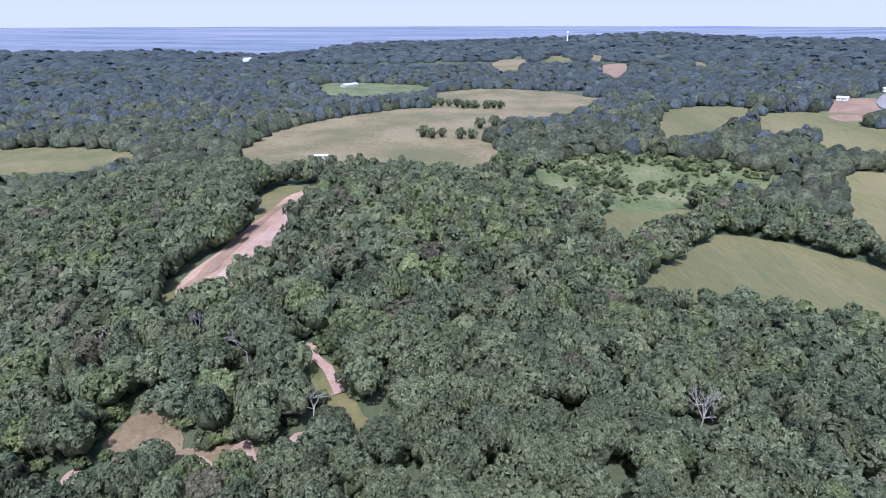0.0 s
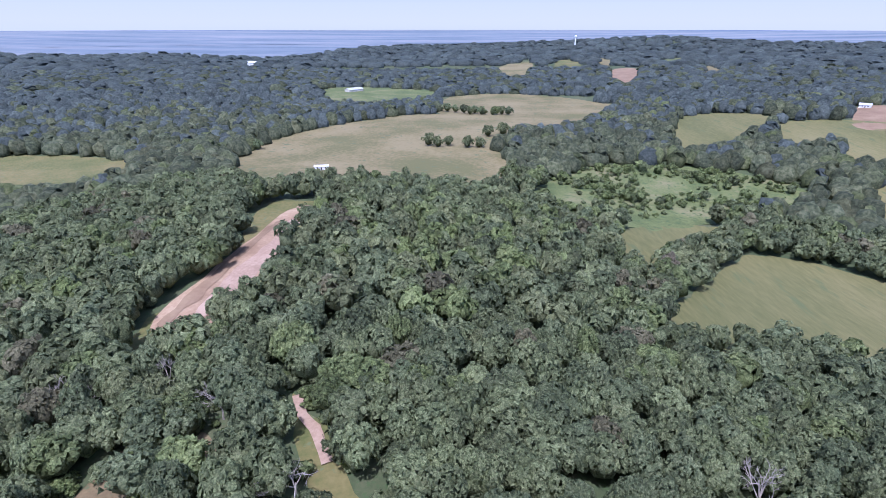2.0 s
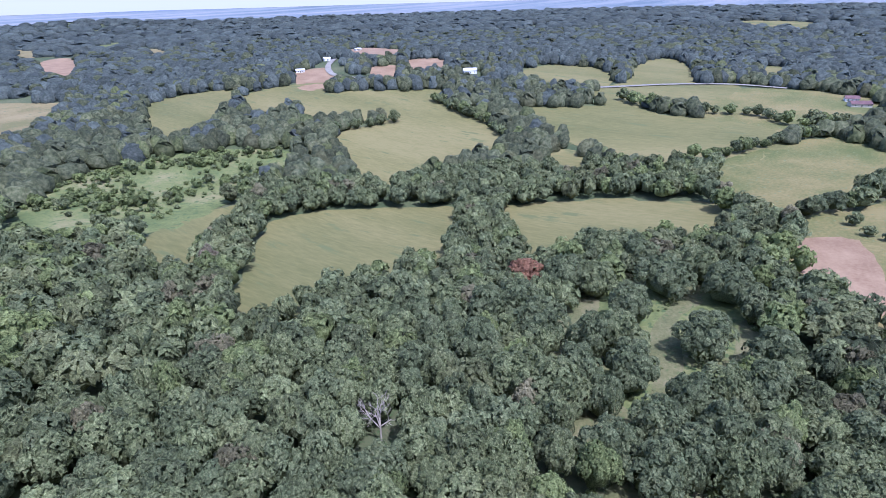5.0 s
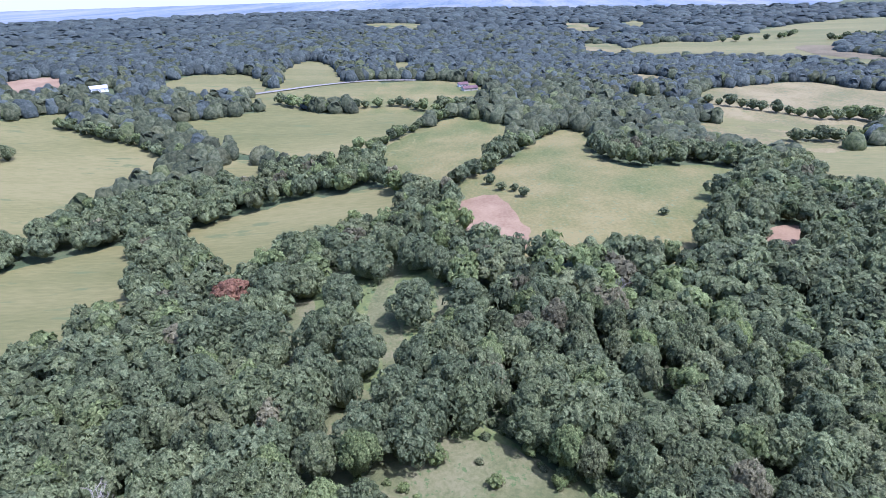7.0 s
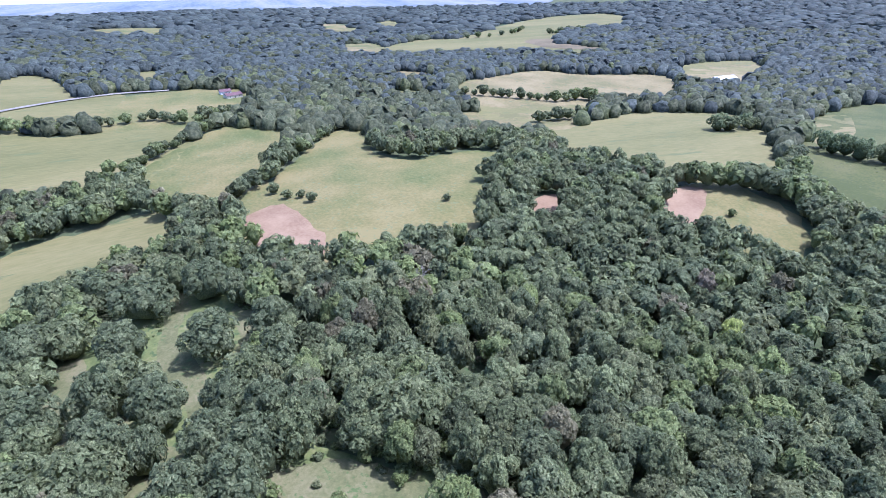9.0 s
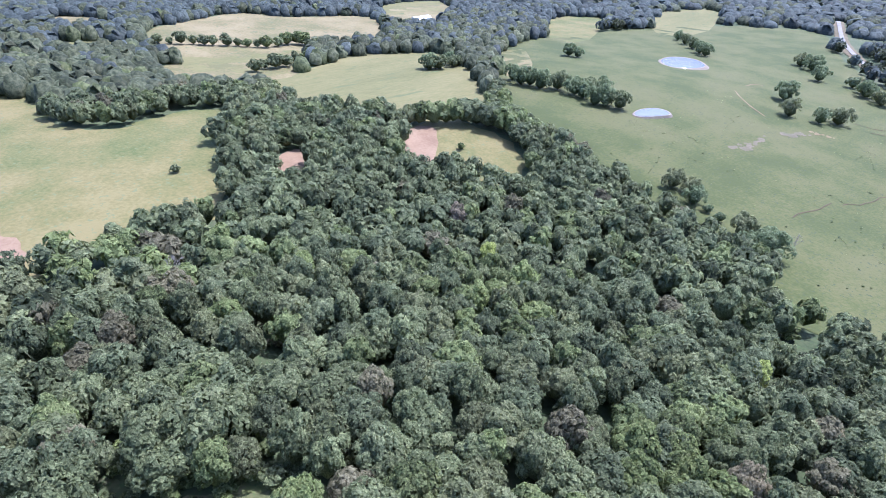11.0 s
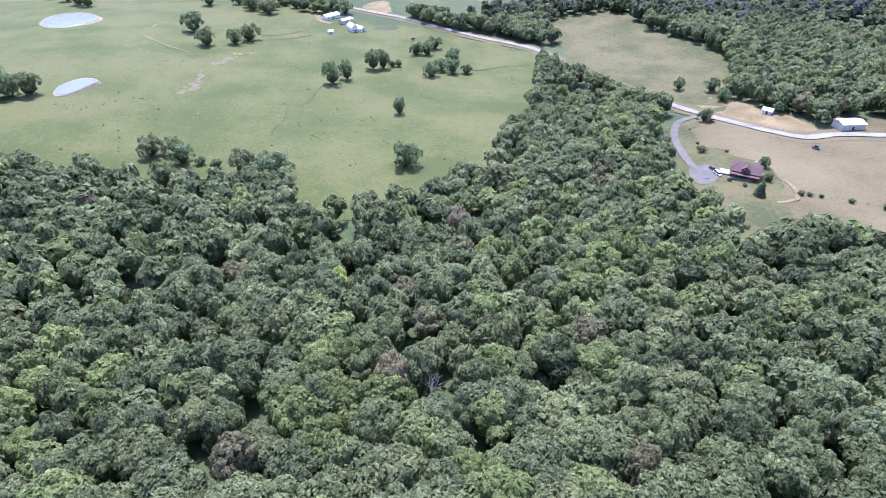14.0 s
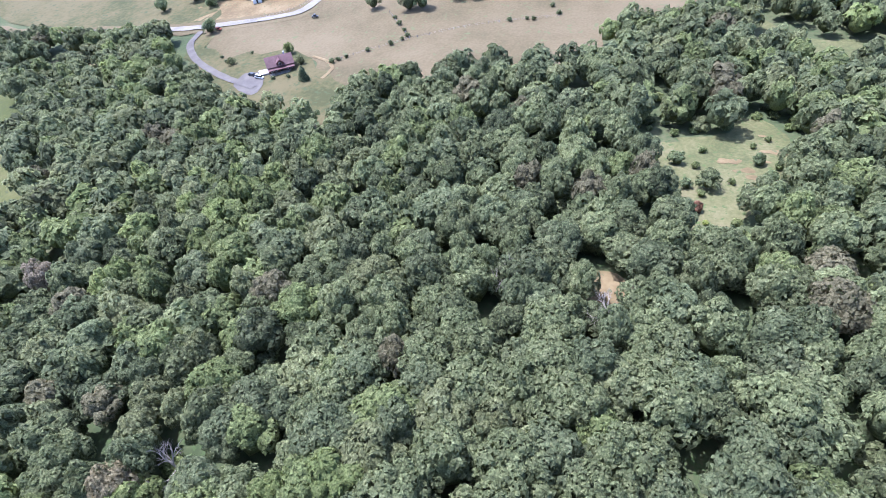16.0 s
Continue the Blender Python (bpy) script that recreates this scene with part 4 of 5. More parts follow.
# young growth on the forest floor, seen through the gaps
x, y = rng.uniform(-190, 210, 650), rng.uniform(-180, 220, 650)
ok = np.ones(len(x), bool)
for out in AREAS:
    lo, hi = out.min(0), out.max(0)
    w = np.flatnonzero((x > lo[0]) & (x < hi[0]) & (y > lo[1]) & (y < hi[1]))
    if len(w):
        ok[w] &= ~inside(out, x[w], y[w])
x, y = x[ok], y[ok]
size = rng.uniform(3.5, 8.0, len(x))
tagged(woods("undergrowth", x, y, size * 1.5, size, MID, species_of(x, y), LEAF, -0.5), "green shrubs and saplings on the forest floor", "undergrowth", kind="stuff")

# shrubs and saplings round the small openings in the wood
SMALL = [crown(60 + k, 110, 0.105, 12) for k in range(8)]
x = np.concatenate([rng.uniform(*r, k) for r, k in (((-104, -18), 230), ((72, 132), 170), ((-195, -85), 210))])
y = np.concatenate([rng.uniform(*r, k) for r, k in (((88, 160), 230), ((-2, 82), 170), ((12, 82), 210))])
ok = np.ones(len(x), bool)
for out in AREAS:
    if np.ptp(out[:, 0]) < 110 and np.ptp(out[:, 1]) < 110:
        ok &= ~inside(out, x, y)
x, y = x[ok], y[ok]
size = rng.uniform(2.0, 5.5, len(x))
tagged(woods("edge_shrubs", x, y, size * rng.uniform(1.1, 1.7, len(x)), size, SMALL, rng.choice([0, 2, 2, 4], len(x)), LEAF, -0.4), "green shrubs and saplings edging woodland openings", "shrubs", kind="stuff")

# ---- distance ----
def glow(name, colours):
    """A far backdrop that emits its colour, which changes with height: (height, colour) rows."""
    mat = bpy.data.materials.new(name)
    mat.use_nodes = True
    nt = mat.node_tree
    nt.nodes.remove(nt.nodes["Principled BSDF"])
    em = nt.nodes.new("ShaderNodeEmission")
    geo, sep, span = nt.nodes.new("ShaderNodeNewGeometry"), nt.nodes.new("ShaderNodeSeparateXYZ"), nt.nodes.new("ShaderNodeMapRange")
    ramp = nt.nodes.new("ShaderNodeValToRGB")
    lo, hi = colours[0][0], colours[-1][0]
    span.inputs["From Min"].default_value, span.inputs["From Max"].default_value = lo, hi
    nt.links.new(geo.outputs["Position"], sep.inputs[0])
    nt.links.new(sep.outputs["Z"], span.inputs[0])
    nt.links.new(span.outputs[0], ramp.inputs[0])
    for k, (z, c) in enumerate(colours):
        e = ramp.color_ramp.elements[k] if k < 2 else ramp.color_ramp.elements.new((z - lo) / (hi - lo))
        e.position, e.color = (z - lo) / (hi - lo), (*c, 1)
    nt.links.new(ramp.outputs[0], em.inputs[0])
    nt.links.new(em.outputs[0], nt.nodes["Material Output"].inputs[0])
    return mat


def ring(name, radius, low, high, mat, label, rough=0.0):
    """A wide wall round the whole land, as far off as the horizon."""
    m = 180
    a = np.arange(m) / m * 2 * np.pi
    top = high + rough * (np.sin(a * 7) + np.sin(a * 17 + 1) * 0.6 + np.sin(a * 41) * 0.3)
    v = np.concatenate([np.stack([np.cos(a) * radius, np.sin(a) * radius, np.full(m, low)], 1), np.stack([np.cos(a) * radius, np.sin(a) * radius, top], 1)])
    k = np.arange(m)
    ob = new(name, grid_mesh(name, v, np.stack([k, (k + 1) % m, (k + 1) % m + m, k + m], 1), [mat]))
    return tagged(ob, label, "backdrop", kind="structure")


ring("backdrop_sky", 4870, 20, 800, glow("pale_sky", [(20, (0.425, 0.435, 0.50)), (140, (0.44, 0.445, 0.495)), (260, (0.42, 0.435, 0.495)), (800, (0.22, 0.29, 0.43))]), "pale hazy summer sky low over the horizon")
# Blue haze and its brightness are painted into this glowing ring.
ring("backdrop_hills", 4780, -20, 66, glow("blue_haze_glow", [(-20, (0.10, 0.125, 0.165)), (45, (0.13, 0.165, 0.23)), (72, (0.165, 0.205, 0.30))]), "glowing backdrop of far hills, blue haze painted in", 2.0)

# ---- single trees and bushes ----
def new_tree(name, x, y, height, width, kind, leaf, label, group="", category="tree", stem=True):
    """One tree: a trunk with limbs and a crown of leaf tufts."""
    root = new(name, None)
    v, f, n = kind
    top = new("crown", grid_mesh("crown", v * (width, width, height), f, [leaf], smooth=True, normals=n))
    top.parent = root
    if stem:
        part("trunk", trunk(height * 0.85, 0.02 * height, int(abs(x) + abs(y))), BARK, root)
    root.matrix_world = pose(x, y, float(ground(x, y)), 0, 0, (x * 37 + y * 11) % 360)
    return tagged(root, label, category, group)


LONE = [crown(120 + k, 1250, 0.032, 30, 1.0, 1.12) for k in range(6)]
for v, f, n in LONE:
    v[:, 2] = 1 - (1 - v[:, 2]) * 1.2
LONE_LEAF = [LIGHTENED_LEAF, LEAF[0], LIGHTENED_LEAF, LEAF[3], LEAF[4]]
lone_rng = np.random.default_rng(21)


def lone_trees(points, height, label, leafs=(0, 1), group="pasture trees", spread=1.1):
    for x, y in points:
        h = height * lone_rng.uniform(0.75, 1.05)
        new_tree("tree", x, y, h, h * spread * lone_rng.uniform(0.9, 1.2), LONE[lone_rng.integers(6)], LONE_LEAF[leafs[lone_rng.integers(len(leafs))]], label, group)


lone_trees([(318.9, -529.4), (308.1, -530.4)], 17, "round dark green tree alone on the pasture", (0, 2))
lone_trees([(290.6, -376.4), (275.4, -367.9), (267.1, -369.4), (255.8, -368.9), (242.9, -376.0), (225.3, -373.5), (215.5, -370.1), (200.2, -362.2), (194.1, -368.2), (182.3, -368.4), (220.9, -388.2), (213.0, -401.8)], 19, "tall green tree in a row across the pasture", (0, 1, 2))
lone_trees([(377.1, -358.3), (373.3, -364.5), (376.9, -390.9)], 17, "dark tree standing in a pale field", (1, 0), "field trees")
lone_trees([(97.8, -537.7), (83.3, -487.6), (60.6, -493.5), (48.8, -506.3), (45.4, -633.6), (29.1, -613.4), (90.9, -663.4), (122.2, -733.5), (106.4, -719.0)], 20, "broad shade tree on the grazed pasture", (0, 3))
lone_trees([(284.2, -775.5), (265.8, -751.7), (247.1, -727.8), (229.4, -699.2), (217.9, -685.6)], 17, "green tree in a clump above a pond", (0, 1))
lone_trees([(-10.9, -384.7), (-23.3, -393.9), (-48.5, -418.7), (-57.5, -420.2)], 19, "tall feathery green tree on the pasture", (0, 2), spread=0.75)
lone_trees([(-47.5, -314.1)], 17, "slender light green tree alone on the pasture", (2,), spread=0.75)
lone_trees([(-92.4, -395.0), (-103.2, -406.2), (-111.0, -397.3), (-103.9, -453.6), (-115.7, -469.9), (-122.7, -430.9), (-94.7, -456.0)], 14, "bushy green tree near the gravel road", (0, 2))
lone_trees([(3.3, -666.3), (-9.0, -649.3), (-26.8, -640.0), (-40.5, -626.5), (-52.2, -608.7), (-19.2, -657.0)], 18, "green shade tree behind the farm buildings", (0, 1))
lone_trees([(52, -241), (42, -241), (46, -228), (38, -229), (-32, -229), (83, -257), (99.5, -268.4), (88.6, -268.5)], 16, "grey-green tree at the pasture edge", (0, 3))
lone_trees([(360.8, 471.9), (369.5, 464.5), (381.1, 458.3), (392.5, 450.6), (405.4, 446.7), (418.9, 440.5)], 15, "dark green tree in a short hedge between fields", (1, 0), "hedge trees", 0.95)
lone_trees([(369.8, -366.0), (374.8, -355.7), (366.7, -385.2), (367.0, -395.6)], 15, "dark tree standing in a pale green field", (1,), "field trees")
lone_trees([(-20.8, 563.8), (-11.0, 559.0), (-0.9, 565.2), (18.4, 559.6), (29.9, 562.1), (42.9, 620.5), (60.1, 631.1), (76.1, 637.5)], 15, "dark round tree on the dry meadow", (1,), "meadow trees", 1.0)
lone_trees([(-205.5, 558.5), (-189.7, 555.7), (29.6, 807.2), (45.7, 806.5), (61.4, 801.3), (74.9, 808.2)], 14, "dark tree at the edge of the dry meadow", (1, 0), "meadow trees", 0.9)
lone_trees([(-271.9, -142.7), (-272.8, -119.5), (-275.4, -111.9), (-291.8, -96.3), (-297.4, -87.8), (-305.4, -84.6)], 16, "broad green tree along the hay field", (1, 0), "hay field trees", 0.95)
lone_trees([(-229.7, -235.2), (-254.8, -295.7), (-272.1, -282.2), (-266.0, -263.4), (-280.4, -229.0)], 12, "green tree beside the gravel road", (0, 2), "road trees", 0.9)
lone_trees([(-211.2, -165.7)], 10, "bright green round tree behind the house", (4,), "garden trees", 0.8)
lone_trees([(-201.5, -151.9), (-195.7, -194.0)], 6, "grey-green round garden tree near the house", (3,), "garden trees", 1.0)


def hedge(points, label, height=9.0, gap=8.5):
    """A row of small trees of uneven size along a line."""
    c = smooth_line(points, gap)
    c = c + lone_rng.normal(0, 1.3, c.shape)
    h = height * lone_rng.uniform(0.65, 1.3, len(c))
    tagged(woods("hedgerow", c[:, 0], c[:, 1], h * lone_rng.uniform(0.95, 1.35, len(c)), h, MID, lone_rng.integers(0, 3, len(c)), LEAF, -0.4), label, "hedgerow", kind="stuff")


hedge([(445.9, 155.0), (460.4, 130.8), (494.6, 110.1), (527.2, 91.6), (564.2, 65.1)], "uneven row of small green trees between fields", 11)
hedge([(348.8, 55.7), (375.7, 33.9), (413.0, 25.1), (441.2, 8.9), (475.3, -13.7), (500.5, -27.0)], "uneven row of small green trees between fields", 11)
hedge([(618.2, 271.6), (586.2, 212.2), (595.3, 177.4), (608.4, 129.7), (581.2, 89.9), (610.6, 60.3)], "belt of green trees between long fields", 13, 10)
hedge([(502.1, 450.0), (470.3, 364.6), (440.5, 310.9), (426.9, 278.1)], "belt of green trees between long fields", 12, 10)
hedge([(649.9, -221.9), (611.8, -266.1), (571.6, -305.1), (574.9, -345.2), (530.0, -345.5)], "belt of green trees between pale fields", 13, 11)
hedge([(476.2, -230.6), (481.4, -278.5), (496.5, -336.2), (501.8, -368.9)], "belt of green trees between pale fields", 12, 11)
hedge([(58.7, -664.5), (34.4, -624.4), (13.0, -657.2), (-10.2, -623.5), (-43.7, -608.5)], "row of green trees along the gravel road", 13, 12)
for d in (0, 7):
    hedge([(x - d, y - d) for x, y in ((-123.2, -579.2), (-142.0, -544.4), (-163.1, -520.7), (-185.3, -508.5), (-200.5, -479.0), (-209.6, -464.9))], "belt of green trees beside the gravel road", 15, 10)
hedge([(1424.7, -784.9), (1443.9, -869.6), (1468.0, -957.5), (1462.5, -1028.0)], "belt of dark trees across a far field", 16, 14)
hedge([(1438.3, -548.1), (1452.6, -616.5), (1480.9, -697.4), (1588.4, -787.1)], "loose row of trees across a far field", 14, 30)
for d in (0, 8):
    hedge([(x + d, y + d) for x, y in ((298.8, -110.4), (302.3, -139.1), (293.1, -168.1), (271.4, -199.2), (253.2, -227.9), (232.5, -250.9), (206.9, -261.4), (179.2, -252.3))], "belt of tall green trees behind a ridge clearing", 15, 9)
hedge([(-83.3, 803.5), (-28.5, 851.6), (21.8, 819.6), (81.3, 799.5)], "belt of dark trees across the meadow", 12, 13)


def conifer(x, y, height, label):
    """A narrow evergreen: a tapering cone of drooping tufts round a stem."""
    rng = np.random.default_rng(int(height * 10))
    root = new("conifer", None)
    m = 200
    t = np.sqrt(rng.uniform(0, 1, m))
    a = rng.uniform(0, 6.283, m)
    r = (0.05 + t * 0.26) * rng.uniform(0.75, 1.1, m)
    c = np.stack([np.cos(a) * r, np.sin(a) * r, 1.0 - 0.93 * t], 1)
    d = np.stack([np.cos(a), np.sin(a), np.full(m, 0.5)], 1)
    d /= np.linalg.norm(d, axis=1)[:, None]
    v, f = tufts(c, d, 0.075 * rng.uniform(0.7, 1.3, m), rng)
    top = new("crown", grid_mesh("crown", v * height, f, [LEAF[1]], smooth=True))
    top.parent = root
    part("trunk", trunk(height * 0.8, 0.12, 5), BARK, root)
    root.matrix_world = pose(x, y, float(ground(x, y)))
    return tagged(root, label, "tree", "garden trees")


conifer(*(-185.6, -140.3), 8.5, "dark green conifer beside the house")


def bush(points, size, leaf, label, group):
    for x, y in points:
        s = size * lone_rng.uniform(0.8, 1.2)
        v, f, n = MID[lone_rng.integers(12)]
        ob = new("bush", grid_mesh("bush", (v - (0, 0, 0.05)) * (s * 1.25, s * 1.25, s * 1.1), f, [leaf], smooth=True, normals=n))
        ob.matrix_world = pose(x, y, float(ground(x, y)))
        tagged(ob, label, "bush", group)


bush([(283.0, -61.5)], 5, LEAF[1], "dark round bush alone on the dry meadow", "meadow bushes")
bush([(314.2, 13.4), (325.1, 18.3), (328.5, 26.9), (342.3, 33.5)], 6.5, LEAF[0], "green bush at the meadow edge", "meadow bushes")
bush([(215.0, -210.1)], 6, LEAF[2], "green bush in a ridge clearing", "meadow bushes")
bush([(66, -248), (74, -254)], 6, LIGHTENED_LEAF, "grey-green bush on the pasture edge", "pasture bushes")
bush([(-122.0, -393.8), (-70.9, -424.0), (-65.2, -423.0)], 7, LEAF[0], "green bush on the pasture", "pasture bushes")
bush([(-131.5, 48.1), (-119.2, 36.4), (-139.5, 25.1)], 8.5, LEAF[0], "rounded dark bush growing in a sunny glade", "glade bushes")
bush([(-148.8, 63.2), (-138.5, 65.8), (-130.2, 41.6), (-171.5, 53.2), (-145.0, 38.0), (-124.5, 58.5)], 4.2, LIGHTENED_LEAF, "light green sapling growing in a sunny glade", "glade bushes")
bush([(-160, 62), (-154, 46), (-143, 44), (-166, 67), (-135, 55), (-126, 46), (-112, 56), (-147, 69)], 2.6, LEAF[2], "small green bush dotted over a sunny glade", "glade bushes")
bush([(-117.1, 45.2)], 3.4, RED_LEAF, "rust-brown dead bush in a sunny glade", "glade bushes")
bush([(-106.0, 48.4), (-108.5, 52.0), (-103.8, 51.0), (-111.0, 47.5)], 1.6, YELLOW_LEAF, "low yellow-green weeds in a glade", "glade weeds")
bush([(-201.3, -205.0), (-197.2, -198.6), (-184.2, -158.3), (-208.5, -189.1), (-186.8, -150.7)], 2.4, LEAF[1], "small clipped garden bush near the house", "garden bushes")
bush([(-259.8, -122.8), (-252.3, -116.5), (-244.7, -110.2), (-238.5, -105.5), (-204.6, -134.4), (-207.4, -132.4), (-211.0, -129.3), (-219.5, -120.7), (-228.1, -111.0), (-234.2, -106.8), (-265.4, -55.4), (-269.0, -46.8), (-268.9, -43.1), (-288.1, -37.0), (-278.3, -31.0)], 2.6, LEAF[0], "small green bush along the hay field fence", "fence bushes")


def branchy(name, x, y, height, label, seed, base=0.0):
    """A dead tree: a bare trunk that forks again and again."""
    rng = np.random.default_rng(seed)
    bm = bmesh.new()

    def limb(a, way, length, radius, depth):
        b = a + way * length
        m = Matrix.Translation((a + b) / 2) @ way.to_track_quat("Z", "Y").to_matrix().to_4x4()
        bmesh.ops.create_cone(bm, cap_ends=False, segments=5 if depth < 2 else 3, radius1=radius, radius2=radius * 0.6, depth=length * 1.03, matrix=m)
        if depth < 4:
            for _ in range(3 if depth else 5):
                turn = Vector(rng.normal(0, 0.55, 3)) + Vector((0, 0, 0.15))
                limb(a + way * length * rng.uniform(0.6, 1.0), (way + turn).normalized(), length * rng.uniform(0.5, 0.75), radius * 0.58, depth + 1)

    limb(Vector((0, 0, -0.5)), Vector((0.05, 0.02, 1)).normalized(), height * 0.45, 0.02 * height, 0)
    ob = part(name, bm, DEAD_WOOD)
    ob.matrix_world = pose(x, y, float(ground(x, y)) + base)
    return tagged(ob, label, "tree", "dead trees")


# ---- farm buildings ----
WHITE_METAL = material("white_metal_roof", [(0.62, 0.62, 0.63), (0.72, 0.72, 0.73), (0.80, 0.80, 0.80)], 0.2, 2, 0.45, 0.0, metal=0.0)
GREY_ROOF = material("grey_shingles", [(0.30, 0.30, 0.33), (0.38, 0.38, 0.41), (0.46, 0.46, 0.49)], 0.4, 5, 0.8, 0.02)
RED_ROOF = material("red_brown_metal_roof", [(0.075, 0.036, 0.038), (0.095, 0.046, 0.048), (0.12, 0.062, 0.064)], 0.3, 4, 0.55, 0.01)
LOG_WALL = material("dark_log_wall", [(0.075, 0.040, 0.028), (0.11, 0.060, 0.042), (0.15, 0.085, 0.060)], 0.6, 5, 0.75, 0.02, stretch=(0, 0.3, 0.3, 5))
WHITE_WALL = material("white_boards", [(0.58, 0.57, 0.55), (0.68, 0.67, 0.65), (0.76, 0.75, 0.73)], 0.4, 4, 0.7, 0.01)
TAN_WALL = material("tan_boards", [(0.40, 0.36, 0.30), (0.50, 0.46, 0.39), (0.58, 0.54, 0.47)], 0.4, 4, 0.75, 0.01)
GREY_WOOD = material("weathered_boards", [(0.20, 0.18, 0.16), (0.28, 0.26, 0.23), (0.36, 0.33, 0.30)], 0.5, 6, 0.85, 0.02)
GLASS = material("dark_window_glass", [(0.02, 0.025, 0.03), (0.04, 0.045, 0.05)], 0.5, 3, 0.1, 0.0, spec=0.6)
DARK = material("dark_doorway", [(0.03, 0.028, 0.025), (0.05, 0.045, 0.04)], 0.5, 3, 0.9)
BLOCK = material("silo_stave_concrete", [(0.09, 0.06, 0.062), (0.125, 0.082, 0.082), (0.165, 0.115, 0.112)], 0.4, 3, 0.85, 0.02)
CONCRETE = material("pale_concrete", [(0.44, 0.40, 0.37), (0.54, 0.50, 0.46), (0.62, 0.58, 0.54)], 0.4, 3, 0.9, 0.01)
STEEL = material("steel_hoop", [(0.25, 0.22, 0.21), (0.33, 0.29, 0.28)], 1, 6, 0.5, 0, metal=0.7)
RUBBER = material("tyre_rubber", [(0.02, 0.02, 0.02), (0.035, 0.035, 0.035)], 2, 10, 0.9)
PAINT_WHITE = material("white_car_paint", [(0.66, 0.66, 0.66), (0.74, 0.74, 0.74)], 0.5, 3, 0.3)
PAINT_DARK = material("dark_car_paint", [(0.04, 0.045, 0.055), (0.07, 0.075, 0.085)], 0.5, 3, 0.3)
PAINT_RED = material("red_machine_paint", [(0.28, 0.07, 0.05), (0.36, 0.10, 0.07)], 0.5, 3, 0.4)


def box(bm, lo, hi, bevel=0.0):
    lo, hi = Vector(lo), Vector(hi)
    m = Matrix.Translation((lo + hi) / 2) @ Matrix.Diagonal((*(hi - lo), 1))
    made = bmesh.ops.create_cube(bm, size=1, matrix=m)
    if bevel:
        edges = list({e for v in made["verts"] for e in v.link_edges})
        bmesh.ops.bevel(bm, geom=edges, offset=bevel, segments=2, affect="EDGES")
    return made


def new_box(lo, hi, bevel=0.0):
    bm = bmesh.new()
    box(bm, lo, hi, bevel)
    return bm


def frame_at(a, b):
    """Where a building stands: its front runs from a to b, its depth away from the camera."""
    a, b = Vector((*a, 0)), Vector((*b, 0))
    mid = (a + b) / 2
    along = (b - a).normalized()
    back = Vector((-along.y, along.x, 0))
    if back.dot(mid - Vector((20, 20, 0))) < 0:
        along, back = -along, -back
    m = Matrix.Identity(4)
    m.col[0][:3], m.col[1][:3], m.col[2][:3], m.col[3][:3] = along, back, (0, 0, 1), (mid.x, mid.y, 0)
    return m, (b - a).length


def gable_walls(w, d, h, rise, cross=False):
    """Walls of a gabled house as one closed shell; the ridge runs along x, or along y with cross."""
    bm = bmesh.new()
    if cross:
        ends = [((-w / 2, y, -1), (w / 2, y, -1), (w / 2, y, h), (0, y, h + rise), (-w / 2, y, h)) for y in (0, d)]
    else:
        ends = [((x, 0, -1), (x, d, -1), (x, d, h), (x, d / 2, h + rise), (x, 0, h)) for x in (-w / 2, w / 2)]
    rings = [[bm.verts.new(p) for p in e] for e in ends]
    for r in rings:
        bm.faces.new(r)
    for k in range(5):
        bm.faces.new([rings[0][k], rings[0][(k + 1) % 5], rings[1][(k + 1) % 5], rings[1][k]])
    bmesh.ops.recalc_face_normals(bm, faces=bm.faces[:])
    return bm


def gable_roof(w, d, h, rise, over=0.5, cross=False, thick=0.18):
    """Two sloping slabs that overhang the walls, with a ridge cap."""
    bm = bmesh.new()
    half = (w if cross else d) / 2
    slope = rise / half
    lo = h - over * slope + 0.06
    for side in (-1, 1):
        out = half + over
        section = [(side * out, lo), (0, h + rise + 0.06), (0, h + rise + 0.06 + thick), (side * out, lo + thick)]
        run = (-over, d + over) if cross else (-w / 2 - over, w / 2 + over)
        rings = []
        for t in run:
            rings.append([bm.verts.new((s, t, z) if cross else (t, d / 2 + s, z)) for s, z in section])
        bm.faces.new(rings[0]), bm.faces.new(rings[1])
        for k in range(4):
            bm.faces.new([rings[0][k], rings[0][(k + 1) % 4], rings[1][(k + 1) % 4], rings[1][k]])
    bmesh.ops.recalc_face_normals(bm, faces=bm.faces[:])
    return bm


def add_window(root, x, z, w=1.1, h=1.3, y=-0.04):
    win = part("window", new_box((x - w / 2 - 0.1, y - 0.05, z - 0.1), (x + w / 2 + 0.1, y + 0.03, z + h + 0.1)), WHITE_WALL, root, "white window frame")
    part("pane", new_box((x - w / 2, y - 0.08, z), (x + w / 2, y - 0.06, z + h)), GLASS, win)


def building(name, a, b, depth, h, rise, wall, roof, label, category="building", cross=False, door=True, windows=2, width=None, group=""):
    m, w = frame_at(a, b)
    w = width or w
    root = new(name, None)
    part("wall", gable_walls(w, depth, h, rise, cross), wall, root)
    part("roof", gable_roof(w, depth, h, rise, 0.5, cross), roof, root)
    if door:
        part("door", new_box((-0.55, -0.08, 0), (0.55, 0.02, 2.05)), DARK, root)
    for k in range(windows):
        x = (-0.5 + (k + 0.5) / windows) * w * 0.9
        if abs(x) > 1.2:
            add_window(root, x, 1.0)
    x, y = m.translation.x, m.translation.y
    m.translation.z = float(ground(x, y) + lift(x, y)) + 0.1
    root.matrix_world = m
    return tagged(root, label, category, group), w


